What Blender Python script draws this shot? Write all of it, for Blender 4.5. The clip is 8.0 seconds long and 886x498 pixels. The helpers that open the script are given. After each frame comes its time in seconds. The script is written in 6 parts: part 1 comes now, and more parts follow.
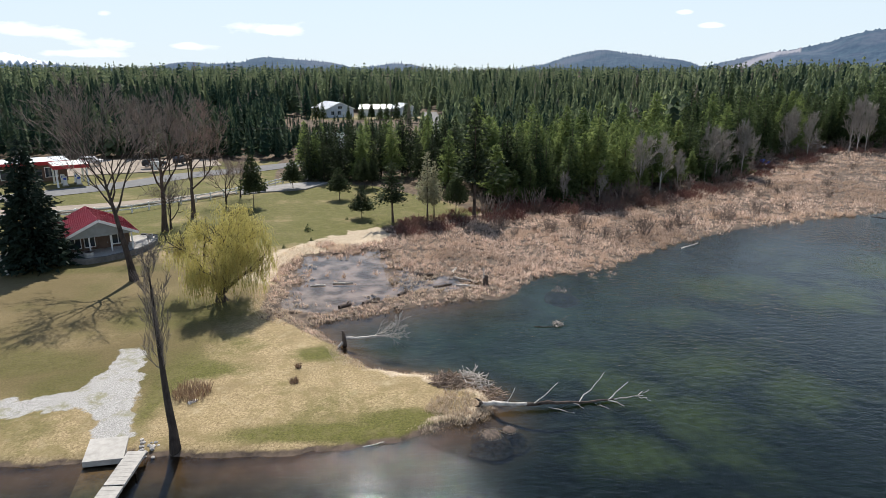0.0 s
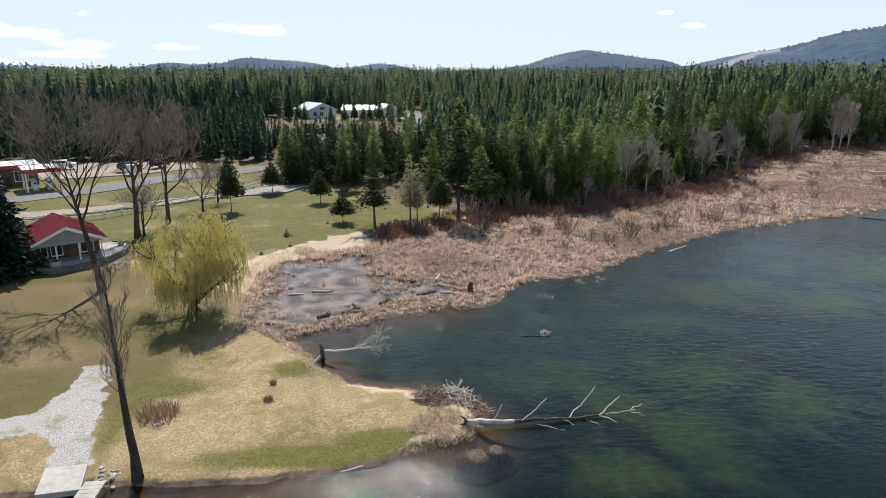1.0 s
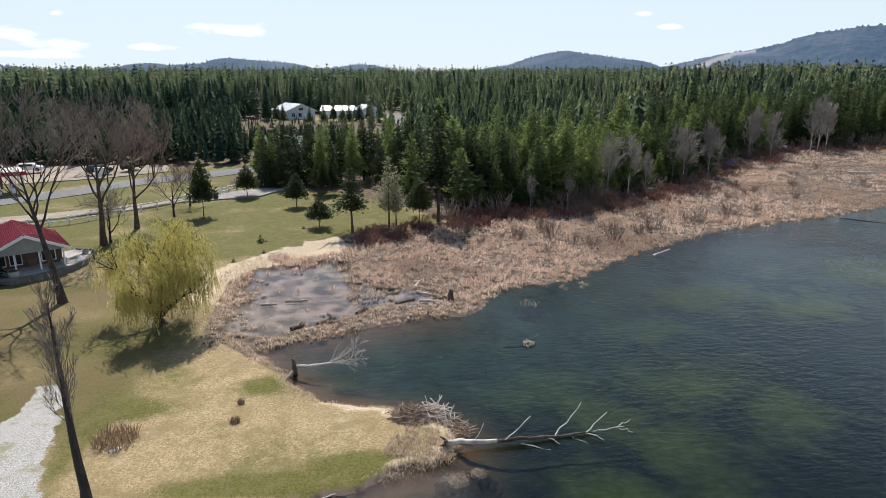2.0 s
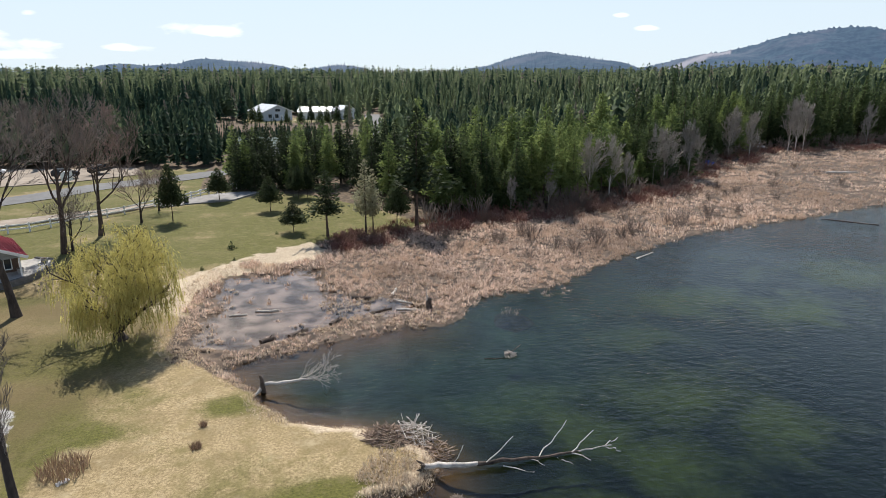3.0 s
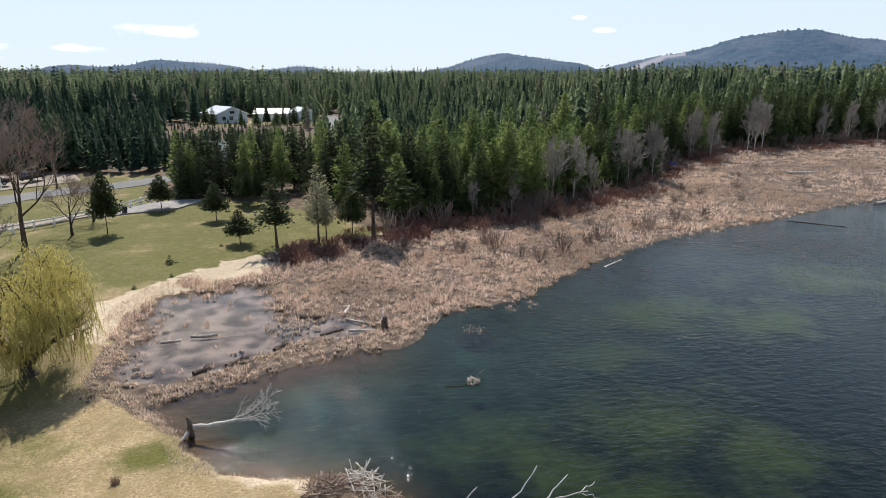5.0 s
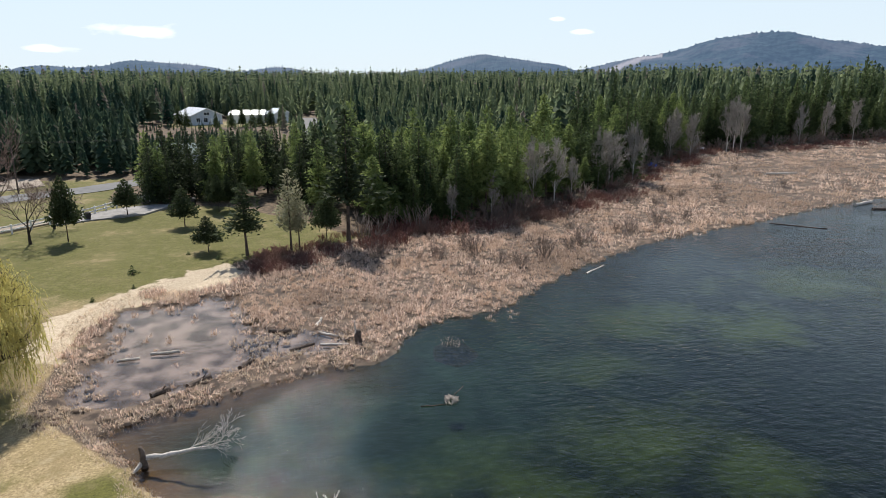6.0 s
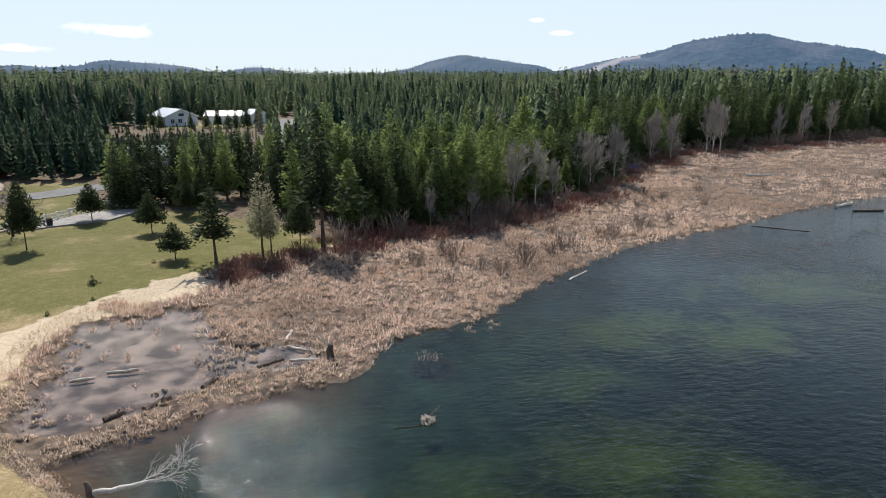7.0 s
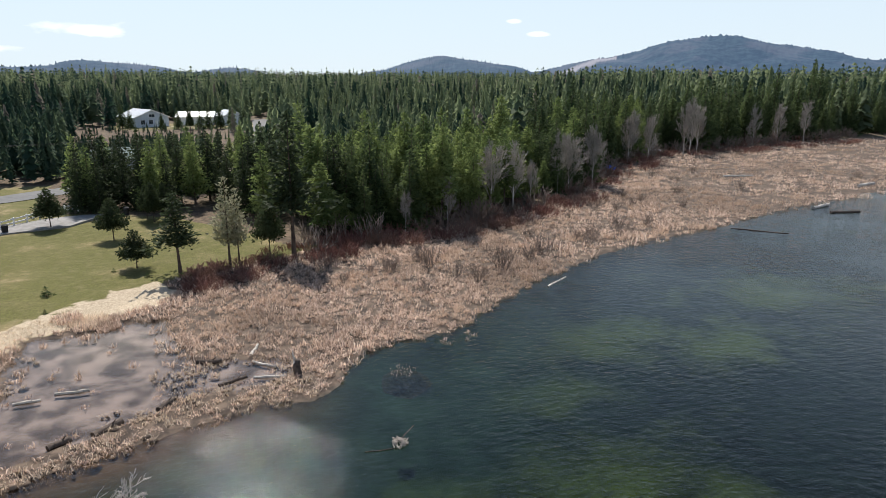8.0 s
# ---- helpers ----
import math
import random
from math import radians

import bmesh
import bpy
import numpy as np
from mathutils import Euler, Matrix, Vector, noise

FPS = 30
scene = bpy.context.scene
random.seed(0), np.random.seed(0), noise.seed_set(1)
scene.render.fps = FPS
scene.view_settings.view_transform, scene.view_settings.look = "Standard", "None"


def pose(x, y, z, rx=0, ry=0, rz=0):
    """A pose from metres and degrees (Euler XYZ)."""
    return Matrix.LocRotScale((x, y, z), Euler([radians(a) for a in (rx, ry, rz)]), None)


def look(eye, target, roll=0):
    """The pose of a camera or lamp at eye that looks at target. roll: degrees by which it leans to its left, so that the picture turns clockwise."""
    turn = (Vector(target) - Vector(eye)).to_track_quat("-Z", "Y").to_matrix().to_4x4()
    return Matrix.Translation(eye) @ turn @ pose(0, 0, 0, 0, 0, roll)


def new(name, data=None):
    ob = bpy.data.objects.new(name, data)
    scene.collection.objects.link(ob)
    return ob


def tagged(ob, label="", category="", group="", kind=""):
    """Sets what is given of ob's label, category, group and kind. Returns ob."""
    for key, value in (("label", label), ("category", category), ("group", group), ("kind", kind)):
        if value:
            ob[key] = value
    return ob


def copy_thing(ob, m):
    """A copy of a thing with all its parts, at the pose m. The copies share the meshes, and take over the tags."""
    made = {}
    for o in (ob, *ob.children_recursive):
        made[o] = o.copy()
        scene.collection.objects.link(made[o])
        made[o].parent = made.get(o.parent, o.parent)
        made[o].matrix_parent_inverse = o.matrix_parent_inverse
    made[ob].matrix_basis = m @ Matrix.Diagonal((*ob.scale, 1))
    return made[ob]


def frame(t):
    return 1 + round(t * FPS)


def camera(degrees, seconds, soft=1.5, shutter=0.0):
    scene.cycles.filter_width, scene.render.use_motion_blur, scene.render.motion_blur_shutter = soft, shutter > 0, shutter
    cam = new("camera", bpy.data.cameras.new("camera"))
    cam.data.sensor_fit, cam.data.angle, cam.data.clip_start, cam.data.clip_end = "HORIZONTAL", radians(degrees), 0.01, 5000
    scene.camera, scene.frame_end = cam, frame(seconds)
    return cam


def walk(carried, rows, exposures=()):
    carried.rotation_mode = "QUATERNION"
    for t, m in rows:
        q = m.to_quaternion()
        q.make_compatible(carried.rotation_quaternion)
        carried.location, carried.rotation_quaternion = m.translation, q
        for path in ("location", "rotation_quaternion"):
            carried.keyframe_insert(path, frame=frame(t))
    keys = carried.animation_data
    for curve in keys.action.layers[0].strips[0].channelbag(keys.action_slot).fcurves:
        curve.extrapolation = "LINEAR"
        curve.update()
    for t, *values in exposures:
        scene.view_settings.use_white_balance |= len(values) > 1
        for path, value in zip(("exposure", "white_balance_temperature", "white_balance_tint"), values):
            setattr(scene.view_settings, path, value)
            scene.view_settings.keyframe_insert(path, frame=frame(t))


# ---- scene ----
cam = camera(70.4, 8.0, soft=0.55)
PATH = [
    (0, (0.362, -0.756, 18.885), (0.491, 1.167, 18.35), 0.1),
    (0.5, (0.51, 0.277, 18.866), (0.661, 2.198, 18.331), 0.05),
    (1, (0.699, 1.254, 18.854), (0.875, 3.174, 18.32), 0.0),
    (1.5, (0.909, 2.249, 18.839), (1.113, 4.165, 18.306), 0.0),
    (3, (1.692, 5.389, 18.717), (1.985, 7.295, 18.187), 0.0),
    (3.5, (1.985, 6.438, 18.635), (2.309, 8.34, 18.106), 0.0),
    (4, (2.311, 7.493, 18.571), (2.662, 9.391, 18.044), 0.0),
    (4.5, (2.631, 8.526, 18.541), (3.008, 10.418, 18.014), 0.0),
    (6, (3.819, 11.807, 18.453), (4.284, 13.681, 17.93), 0.0),
    (6.5, (4.257, 12.917, 18.455), (4.751, 14.783, 17.932), 0.1),
    (7, (4.72, 13.925, 18.435), (5.242, 15.784, 17.914), 0.1),
    (7.5, (5.202, 14.953, 18.417), (5.753, 16.804, 17.896), 0.1),
    (8, (5.689, 15.928, 18.391), (6.275, 17.769, 17.872), 0.2),
]
walk(cam, [(t, look(eye, target, roll)) for t, eye, target, roll in PATH])

# ---- light: high spring sun ahead of the camera, thin clouds low over the woods ----
SUN_AZ, SUN_EL = -5.0, 51.5
scene.view_settings.exposure = 0.42
sun = new("sun", bpy.data.lights.new("sun", "SUN"))
sun.data.energy, sun.data.angle, sun.data.color = 4.9, radians(0.55), (1.0, 0.955, 0.885)
sun.matrix_world = look((0, 0, 60), (-math.sin(radians(SUN_AZ)) * math.cos(radians(SUN_EL)) + 0, -math.cos(radians(SUN_AZ)) * math.cos(radians(SUN_EL)), 60 - math.sin(radians(SUN_EL))))

world = bpy.data.worlds.new("sky")
scene.world = world
world.use_nodes = True
wn, wl = world.node_tree.nodes, world.node_tree.links
wn.clear()


def wmath(op, a, b=None):
    n = wn.new("ShaderNodeMath")
    n.operation = op
    for i, v in enumerate((a, b)):
        if v is None:
            continue
        if isinstance(v, (int, float)):
            n.inputs[i].default_value = v
        else:
            wl.new(v, n.inputs[i])
    return n.outputs[0]


sky = wn.new("ShaderNodeTexSky")
sky.sky_type, sky.sun_disc = "NISHITA", False
sky.sun_elevation, sky.sun_rotation = radians(SUN_EL), radians(SUN_AZ)
sky.air_density, sky.dust_density, sky.ozone_density = 1.0, 0.1, 2.0
wc = wn.new("ShaderNodeTexCoord")
ws = wn.new("ShaderNodeSeparateXYZ")
wl.new(wc.outputs["Generated"], ws.inputs[0])
az = wmath("ARCTAN2", ws.outputs[0], ws.outputs[1])
el = wmath("ARCSINE", ws.outputs[2])
wno = wn.new("ShaderNodeTexNoise")
wmap = wn.new("ShaderNodeMapping")
wmap.inputs["Scale"].default_value = (14, 14, 46)
wl.new(wc.outputs["Generated"], wmap.inputs[0])
wl.new(wmap.outputs[0], wno.inputs["Vector"])
wno.inputs["Scale"].default_value, wno.inputs["Detail"].default_value = 1.6, 7.0
cover = None
for a0, e0, sa, se in ((-10.9, 3.6, 3.6, 0.55), (-27.8, 3.1, 2.6, 0.6), (-23.3, 2.3, 2.0, 0.5), (-23.0, 4.5, 0.8, 0.3), (-24.8, 1.5, 3.0, 0.3), (-17.0, 2.2, 2.0, 0.3), (25.7, 3.8, 1.4, 0.28), (23.6, 4.9, 0.8, 0.25), (-12.0, 21.0, 7.0, 2.6), (-45.0, 5.0, 8.0, 1.4), (60.0, 7.0, 9.0, 1.3)):
    da = wmath("DIVIDE", wmath("SUBTRACT", az, radians(a0)), radians(sa))
    de = wmath("DIVIDE", wmath("SUBTRACT", el, radians(e0)), radians(se))
    blob = wmath("POWER", 2.718, wmath("MULTIPLY", wmath("ADD", wmath("MULTIPLY", da, da), wmath("MULTIPLY", de, de)), -1.0))
    cover = blob if cover is None else wmath("ADD", cover, blob)
cl = wmath("MULTIPLY", wmath("SUBTRACT", wmath("ADD", wmath("MULTIPLY", cover, 0.6), wno.outputs[0]), 0.74), 3.2)
cl = wmath("MINIMUM", wmath("MAXIMUM", cl, 0.0), 1.0)
wmix = wn.new("ShaderNodeMix")
wmix.data_type = "RGBA"
wl.new(wmath("MULTIPLY", cl, 0.85), wmix.inputs[0])
haze = wn.new("ShaderNodeMix")
haze.data_type = "RGBA"
wl.new(wmath("ADD", wmath("MULTIPLY", wmath("POWER", 2.718, wmath("MULTIPLY", wmath("MULTIPLY", el, el), -6.0)), 0.9), 0.02), haze.inputs[0])
wl.new(sky.outputs[0], haze.inputs[6])
haze.inputs[7].default_value = (5.7, 6.6, 7.4, 1)
wl.new(haze.outputs[2], wmix.inputs[6])
wmix.inputs[7].default_value = (9.6, 9.7, 9.8, 1)
bg = wn.new("ShaderNodeBackground")
bg.inputs[1].default_value = 0.1
wl.new(wmix.outputs[2], bg.inputs[0])
wo = wn.new("ShaderNodeOutputWorld")
wl.new(bg.outputs[0], wo.inputs[0])


# ---- materials ----
class Mat:
    """A node material under construction."""

    def __init__(self, name, rough=0.8, metal=0.0):
        self.m = bpy.data.materials.new(name)
        self.m.use_nodes = True
        self.t = self.m.node_tree
        self.b = self.t.nodes["Principled BSDF"]
        self.b.inputs["Roughness"].default_value = rough
        self.b.inputs["Metallic"].default_value = metal
        self.b.inputs["Specular IOR Level"].default_value = 0.3
        self.pos = self.t.nodes.new("ShaderNodeNewGeometry").outputs["Position"]

    def put(self, v, socket):
        if isinstance(v, (int, float)):
            socket.default_value = v
        elif isinstance(v, tuple):
            socket.default_value = (*v, 1) if len(v) == 3 and socket.type == "RGBA" else v
        else:
            self.t.links.new(v, socket)

    def noise(self, scale, detail=4.0, rough=0.6, stretch=None, coord=None):
        n = self.t.nodes.new("ShaderNodeTexNoise")
        v = coord or self.pos
        if stretch:
            mp = self.t.nodes.new("ShaderNodeMapping")
            mp.inputs["Scale"].default_value = stretch
            self.t.links.new(v, mp.inputs[0])
            v = mp.outputs[0]
        self.t.links.new(v, n.inputs["Vector"])
        n.inputs["Scale"].default_value, n.inputs["Detail"].default_value, n.inputs["Roughness"].default_value = scale, detail, rough
        return n.outputs[0]

    def ramp(self, v, lo, hi, a=0.0, b=1.0):
        n = self.t.nodes.new("ShaderNodeMapRange")
        n.interpolation_type = "SMOOTHSTEP"
        for i, x in enumerate((v, lo, hi, a, b)):
            self.put(x, n.inputs[i])
        return n.outputs[0]

    def math(self, op, a, b=0.0):
        n = self.t.nodes.new("ShaderNodeMath")
        n.operation = op
        self.put(a, n.inputs[0])
        self.put(b, n.inputs[1])
        return n.outputs[0]

    def mix(self, f, a, b, how="MIX"):
        n = self.t.nodes.new("ShaderNodeMix")
        n.data_type, n.blend_type = "RGBA", how
        self.put(f, n.inputs[0])
        self.put(a, n.inputs[6])
        self.put(b, n.inputs[7])
        return n.outputs[2]

    def attr(self, name):
        n = self.t.nodes.new("ShaderNodeAttribute")
        n.attribute_name = name
        s = self.t.nodes.new("ShaderNodeSeparateColor")
        self.t.links.new(n.outputs["Color"], s.inputs[0])
        return s.outputs

    def rnd(self):
        return self.t.nodes.new("ShaderNodeObjectInfo").outputs["Random"]

    def island(self):
        return self.t.nodes.new("ShaderNodeNewGeometry").outputs["Random Per Island"]

    def bump(self, h, strength=0.4, dist=0.05, socket=None):
        n = self.t.nodes.new("ShaderNodeBump")
        n.inputs["Strength"].default_value, n.inputs["Distance"].default_value = strength, dist
        self.t.links.new(h, n.inputs["Height"])
        self.t.links.new(n.outputs[0], socket or self.b.inputs["Normal"])
        return n.outputs[0]

    def colour(self, c):
        self.put(c, self.b.inputs["Base Color"])
        return self

    def leafy(self, c, share=0.35):
        """Foliage: light passes partly through."""
        self.colour(c)
        tr = self.t.nodes.new("ShaderNodeBsdfTranslucent")
        self.put(c, tr.inputs[0])
        mx = self.t.nodes.new("ShaderNodeMixShader")
        mx.inputs[0].default_value = share
        self.t.links.new(self.b.outputs[0], mx.inputs[1])
        self.t.links.new(tr.outputs[0], mx.inputs[2])
        self.t.links.new(mx.outputs[0], self.t.nodes["Material Output"].inputs[0])
        return self


def plain(name, c, rough=0.7, metal=0.0, vary=0.25, scale=3.0, bump=0.15, stretch=None):
    """A painted, wooden or stone surface with grain and stains."""
    k = Mat(name, rough, metal)
    n1, n2 = k.noise(scale, 6, 0.65, stretch), k.noise(scale * 0.17, 3)
    f = k.math("ADD", k.math("MULTIPLY", n1, 0.6), k.math("MULTIPLY", n2, 0.4))
    dark = tuple(v * (1 - vary * 1.6) for v in c)
    light = tuple(min(1.0, v * (1 + vary)) for v in c)
    k.colour(k.mix(k.ramp(f, 0.3, 0.7), dark, light))
    if bump:
        k.bump(n1, bump, 0.03)
    return k.m


def leaf_mat(name, dark, light, share=0.3, patch=0.25):
    k = Mat(name, 0.75)
    k.b.inputs["Specular IOR Level"].default_value = 0.15
    f = k.math("ADD", k.math("MULTIPLY", k.island(), 0.45), k.math("MULTIPLY", k.noise(patch, 2), 0.9))
    f = k.math("ADD", f, k.math("MULTIPLY", k.rnd(), 0.35))
    return k.leafy(k.mix(k.ramp(f, 0.35, 1.25), dark, light), share).m


M_FIR = leaf_mat("fir_needles", (0.026, 0.045, 0.02), (0.105, 0.138, 0.052), 0.45)
M_PINE = leaf_mat("pine_needles", (0.06, 0.097, 0.034), (0.228, 0.275, 0.092), 0.52)
M_LAWNPINE = leaf_mat("dark_pine_needles", (0.016, 0.026, 0.013), (0.06, 0.078, 0.034), 0.35)
M_SPRUCE = leaf_mat("blue_spruce_needles", (0.008, 0.016, 0.011), (0.02, 0.034, 0.022), 0.1)
k = Mat("far_needles", 0.75)
k.b.inputs["Specular IOR Level"].default_value = 0.15
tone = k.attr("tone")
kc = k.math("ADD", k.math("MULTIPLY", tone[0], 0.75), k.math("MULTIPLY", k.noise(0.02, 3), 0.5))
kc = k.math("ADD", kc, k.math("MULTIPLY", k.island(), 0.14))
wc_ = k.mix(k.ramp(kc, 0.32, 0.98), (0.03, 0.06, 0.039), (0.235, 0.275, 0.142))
wc_ = k.mix(k.ramp(tone[1], 0.955, 0.975, 0, 0.8), wc_, (0.24, 0.20, 0.165))
M_WOODS = k.leafy(wc_, 0.48).m
M_WILLOW = leaf_mat("willow_catkins", (0.36, 0.32, 0.10), (0.68, 0.59, 0.22), 0.5, 0.6)
M_LARCH = leaf_mat("larch_twigs", (0.2, 0.2, 0.12), (0.36, 0.34, 0.22), 0.4)
M_BARK = plain("bark", (0.09, 0.065, 0.05), 0.95, vary=0.45, scale=6, bump=0.6, stretch=(1, 1, 0.25))
M_BARK_DARK = plain("wet_dark_bark", (0.06, 0.046, 0.038), 0.95, vary=0.4, scale=6, bump=0.6, stretch=(1, 1, 0.25))
M_TWIG = plain("bare_twigs", (0.22, 0.18, 0.155), 0.95, vary=0.3, scale=0.8, bump=0)
M_TWIG_RED = plain("reddish_twigs", (0.28, 0.205, 0.175), 0.95, vary=0.3, scale=0.8, bump=0)
M_TWIG_GREY = plain("pale_grey_twigs", (0.36, 0.32, 0.28), 0.95, vary=0.3, scale=0.8, bump=0)
M_BIRCH = plain("pale_birch_bark", (0.55, 0.51, 0.46), 0.8, vary=0.3, scale=5, bump=0.2)
M_DRIFT = plain("silver_driftwood", (0.50, 0.45, 0.40), 0.85, vary=0.3, scale=4, bump=0.4)
M_LOG = plain("weathered_log", (0.5, 0.44, 0.38), 0.9, vary=0.4, scale=5, bump=0.5)
M_LOG_DARK = plain("rotten_log", (0.10, 0.075, 0.06), 0.95, vary=0.5, scale=5, bump=0.6)
M_STICK = plain("beaver_sticks", (0.34, 0.25, 0.19), 0.9, vary=0.5, scale=1.5, bump=0)
M_CONC = plain("concrete", (0.40, 0.375, 0.34), 0.9, vary=0.15, scale=2.5, bump=0.15)
M_CONC_WET = plain("silted_concrete", (0.22, 0.16, 0.10), 0.6, vary=0.3, scale=2.5, bump=0.15)
M_ASPHALT = plain("old_asphalt", (0.16, 0.157, 0.153), 0.92, vary=0.15, scale=1.2, bump=0.1)
M_PAD = plain("worn_grey_concrete", (0.27, 0.255, 0.24), 0.92, vary=0.2, scale=1.5, bump=0.15)
M_GABLE = plain("grey_painted_boards", (0.27, 0.28, 0.27), 0.7, vary=0.12, scale=2, bump=0.05)
# patio wall: the shade on its near side is put into this dark colour
M_PATIO_SHADE = plain("patio_wall_shade_tone", (0.15, 0.14, 0.13), 0.9, vary=0.25, scale=3, bump=0.3)
M_DIRT = plain("pale_dirt_lot", (0.29, 0.24, 0.19), 0.95, vary=0.2, scale=0.6, bump=0.2)
M_WHITE = plain("white_paint", (0.78, 0.77, 0.74), 0.6, vary=0.08, scale=2, bump=0.05)
M_SIDING = plain("pale_blue_grey_siding", (0.52, 0.56, 0.62), 0.7, vary=0.1, scale=2, bump=0.05)
M_ROOF_RED = plain("red_metal_roof", (0.25, 0.02, 0.036), 0.45, 0.1, vary=0.18, scale=1.2, bump=0.05)
M_ROOF_WHITE = plain("white_metal_roof", (0.72, 0.73, 0.75), 0.4, vary=0.08, scale=1, bump=0.03)
M_ROOF_GREEN = plain("weathered_green_roof", (0.14, 0.18, 0.16), 0.85, vary=0.15, scale=1, bump=0.05)
M_RED = plain("red_paint", (0.42, 0.03, 0.035), 0.5, vary=0.1, scale=2, bump=0.03)
M_BROWN = plain("brown_siding", (0.13, 0.085, 0.06), 0.8, vary=0.2, scale=2, bump=0.1)
M_DARK = plain("dark_opening", (0.025, 0.023, 0.022), 0.7, vary=0.2, scale=2, bump=0)
M_GREY = plain("galvanised_grey", (0.34, 0.34, 0.34), 0.5, 0.3, vary=0.15, scale=3, bump=0.05)
M_ROCK = plain("pale_rock", (0.42, 0.39, 0.36), 0.9, vary=0.3, scale=5, bump=0.4)
M_BLUE = plain("blue_tarpaulin", (0.05, 0.10, 0.42), 0.5, vary=0.2, scale=3, bump=0.2)
M_TYRE = plain("black_rubber", (0.02, 0.02, 0.02), 0.8, vary=0.2, scale=5, bump=0)
M_CAR = plain("dark_car_paint", (0.05, 0.05, 0.055), 0.25, 0.3, vary=0.05, scale=2, bump=0)
M_CAR_WHITE = plain("white_car_paint", (0.75, 0.75, 0.75), 0.25, vary=0.05, scale=2, bump=0)
M_GLASS = Mat("window_glass", 0.06).colour((0.03, 0.04, 0.05)).m
M_GLASS.node_tree.nodes["Principled BSDF"].inputs["Specular IOR Level"].default_value = 0.7


def reed_mat(name, a, b, c, share=0.3):
    k = Mat(name, 0.85)
    f = k.math("ADD", k.math("MULTIPLY", k.island(), 0.7), k.math("MULTIPLY", k.noise(0.35, 3), 0.6))
    col = k.mix(k.ramp(f, 0.3, 1.0), a, b)
    col = k.mix(k.ramp(k.noise(0.12, 3), 0.48, 0.62, 0, 0.75), col, c)
    col = k.mix(k.ramp(k.noise(0.045, 3), 0.5, 0.62, 0, 0.55), col, tuple(v * 0.55 for v in c))
    return k.leafy(col, share).m


M_REED = reed_mat("dead_cattail", (0.31, 0.215, 0.165), (0.95, 0.75, 0.61), (0.6, 0.44, 0.33), 0.45)
M_TUFT = reed_mat("dry_bank_grass", (0.46, 0.35, 0.25), (0.92, 0.76, 0.6), (0.66, 0.53, 0.38), 0.4)
M_REDSHRUB = reed_mat("red_osier_stems", (0.15, 0.07, 0.056), (0.33, 0.16, 0.125), (0.33, 0.21, 0.16), 0.15)
M_GREYSHRUB = reed_mat("grey_willow_stems", (0.16, 0.125, 0.105), (0.34, 0.275, 0.235), (0.24, 0.175, 0.14), 0.1)

# ground: lawn, straw, sand, marsh mud, forest floor, gravel and lake bed in one sheet
k = Mat("ground", 0.95)
za, zb, zc = k.attr("zone_a"), k.attr("zone_b"), k.attr("zone_c")
zc_dull = k.attr("dull")[0]
fine, mid, big = k.noise(7.0, 9, 0.8), k.noise(1.1, 5, 0.65), k.noise(0.16, 4, 0.6)
straw = k.mix(k.ramp(fine, 0.32, 0.7), (0.14, 0.098, 0.046), (0.475, 0.365, 0.205))
straw = k.mix(k.ramp(mid, 0.42, 0.66, 0, 0.6), straw, (0.22, 0.165, 0.075))
straw = k.mix(k.ramp(k.noise(0.45, 4, 0.6), 0.46, 0.68, 0, 0.7), straw, (0.19, 0.14, 0.066))
straw = k.mix(k.ramp(k.noise(0.9, 6, 0.75, None), 0.52, 0.72, 0, 0.5), straw, (0.46, 0.375, 0.235))
straw = k.mix(k.ramp(zc_dull, 0.0, 1.0, 0, 0.85), straw, k.mix(fine, (0.075, 0.055, 0.02), (0.2, 0.15, 0.062)))
green = k.mix(k.ramp(fine, 0.3, 0.72), (0.046, 0.046, 0.009), (0.15, 0.142, 0.032))
green = k.mix(k.ramp(mid, 0.45, 0.7, 0, 0.55), green, (0.17, 0.14, 0.06))
gsum = k.math("ADD", zb[2], k.math("ADD", k.math("MULTIPLY", k.math("SUBTRACT", big, 0.5), 1.5), k.math("MULTIPLY", k.math("SUBTRACT", mid, 0.5), 0.7)))
col = k.mix(k.ramp(gsum, 0.12, 0.72), straw, green)
col = k.mix(k.ramp(zc_dull, 0.0, 1.0, 0, 0.45), col, k.mix(fine, (0.05, 0.037, 0.013), (0.125, 0.093, 0.037)))
def edged(mask, lo=0.35, hi=0.65, amount=0.8):
    return k.ramp(k.math("ADD", mask, k.math("MULTIPLY", k.math("SUBTRACT", mid, 0.5), amount)), lo, hi)
sandc = k.mix(k.ramp(fine, 0.3, 0.7), (0.27, 0.205, 0.135), (0.62, 0.51, 0.37))
col = k.mix(edged(za[0]), col, sandc)
mudc = k.mix(k.ramp(mid, 0.35, 0.65), (0.045, 0.032, 0.025), (0.15, 0.108, 0.078))
col = k.mix(edged(za[1]), col, mudc)
col = k.mix(edged(zc[2], 0.35, 0.65, 0.5), col, k.mix(k.ramp(k.noise(0.5, 5, 0.65), 0.35, 0.65), (0.05, 0.036, 0.028), (0.27, 0.22, 0.19)))
floorc = k.mix(k.ramp(mid, 0.35, 0.65), (0.05, 0.035, 0.022), (0.15, 0.105, 0.065))
col = k.mix(edged(za[2]), col, floorc)
gravc = k.mix(k.ramp(k.noise(14, 5, 0.75), 0.3, 0.7), (0.17, 0.16, 0.148), (0.50, 0.48, 0.45))
gravc = k.mix(k.ramp(k.noise(0.7, 5, 0.7), 0.5, 0.68, 0, 0.8), gravc, (0.2, 0.19, 0.10))
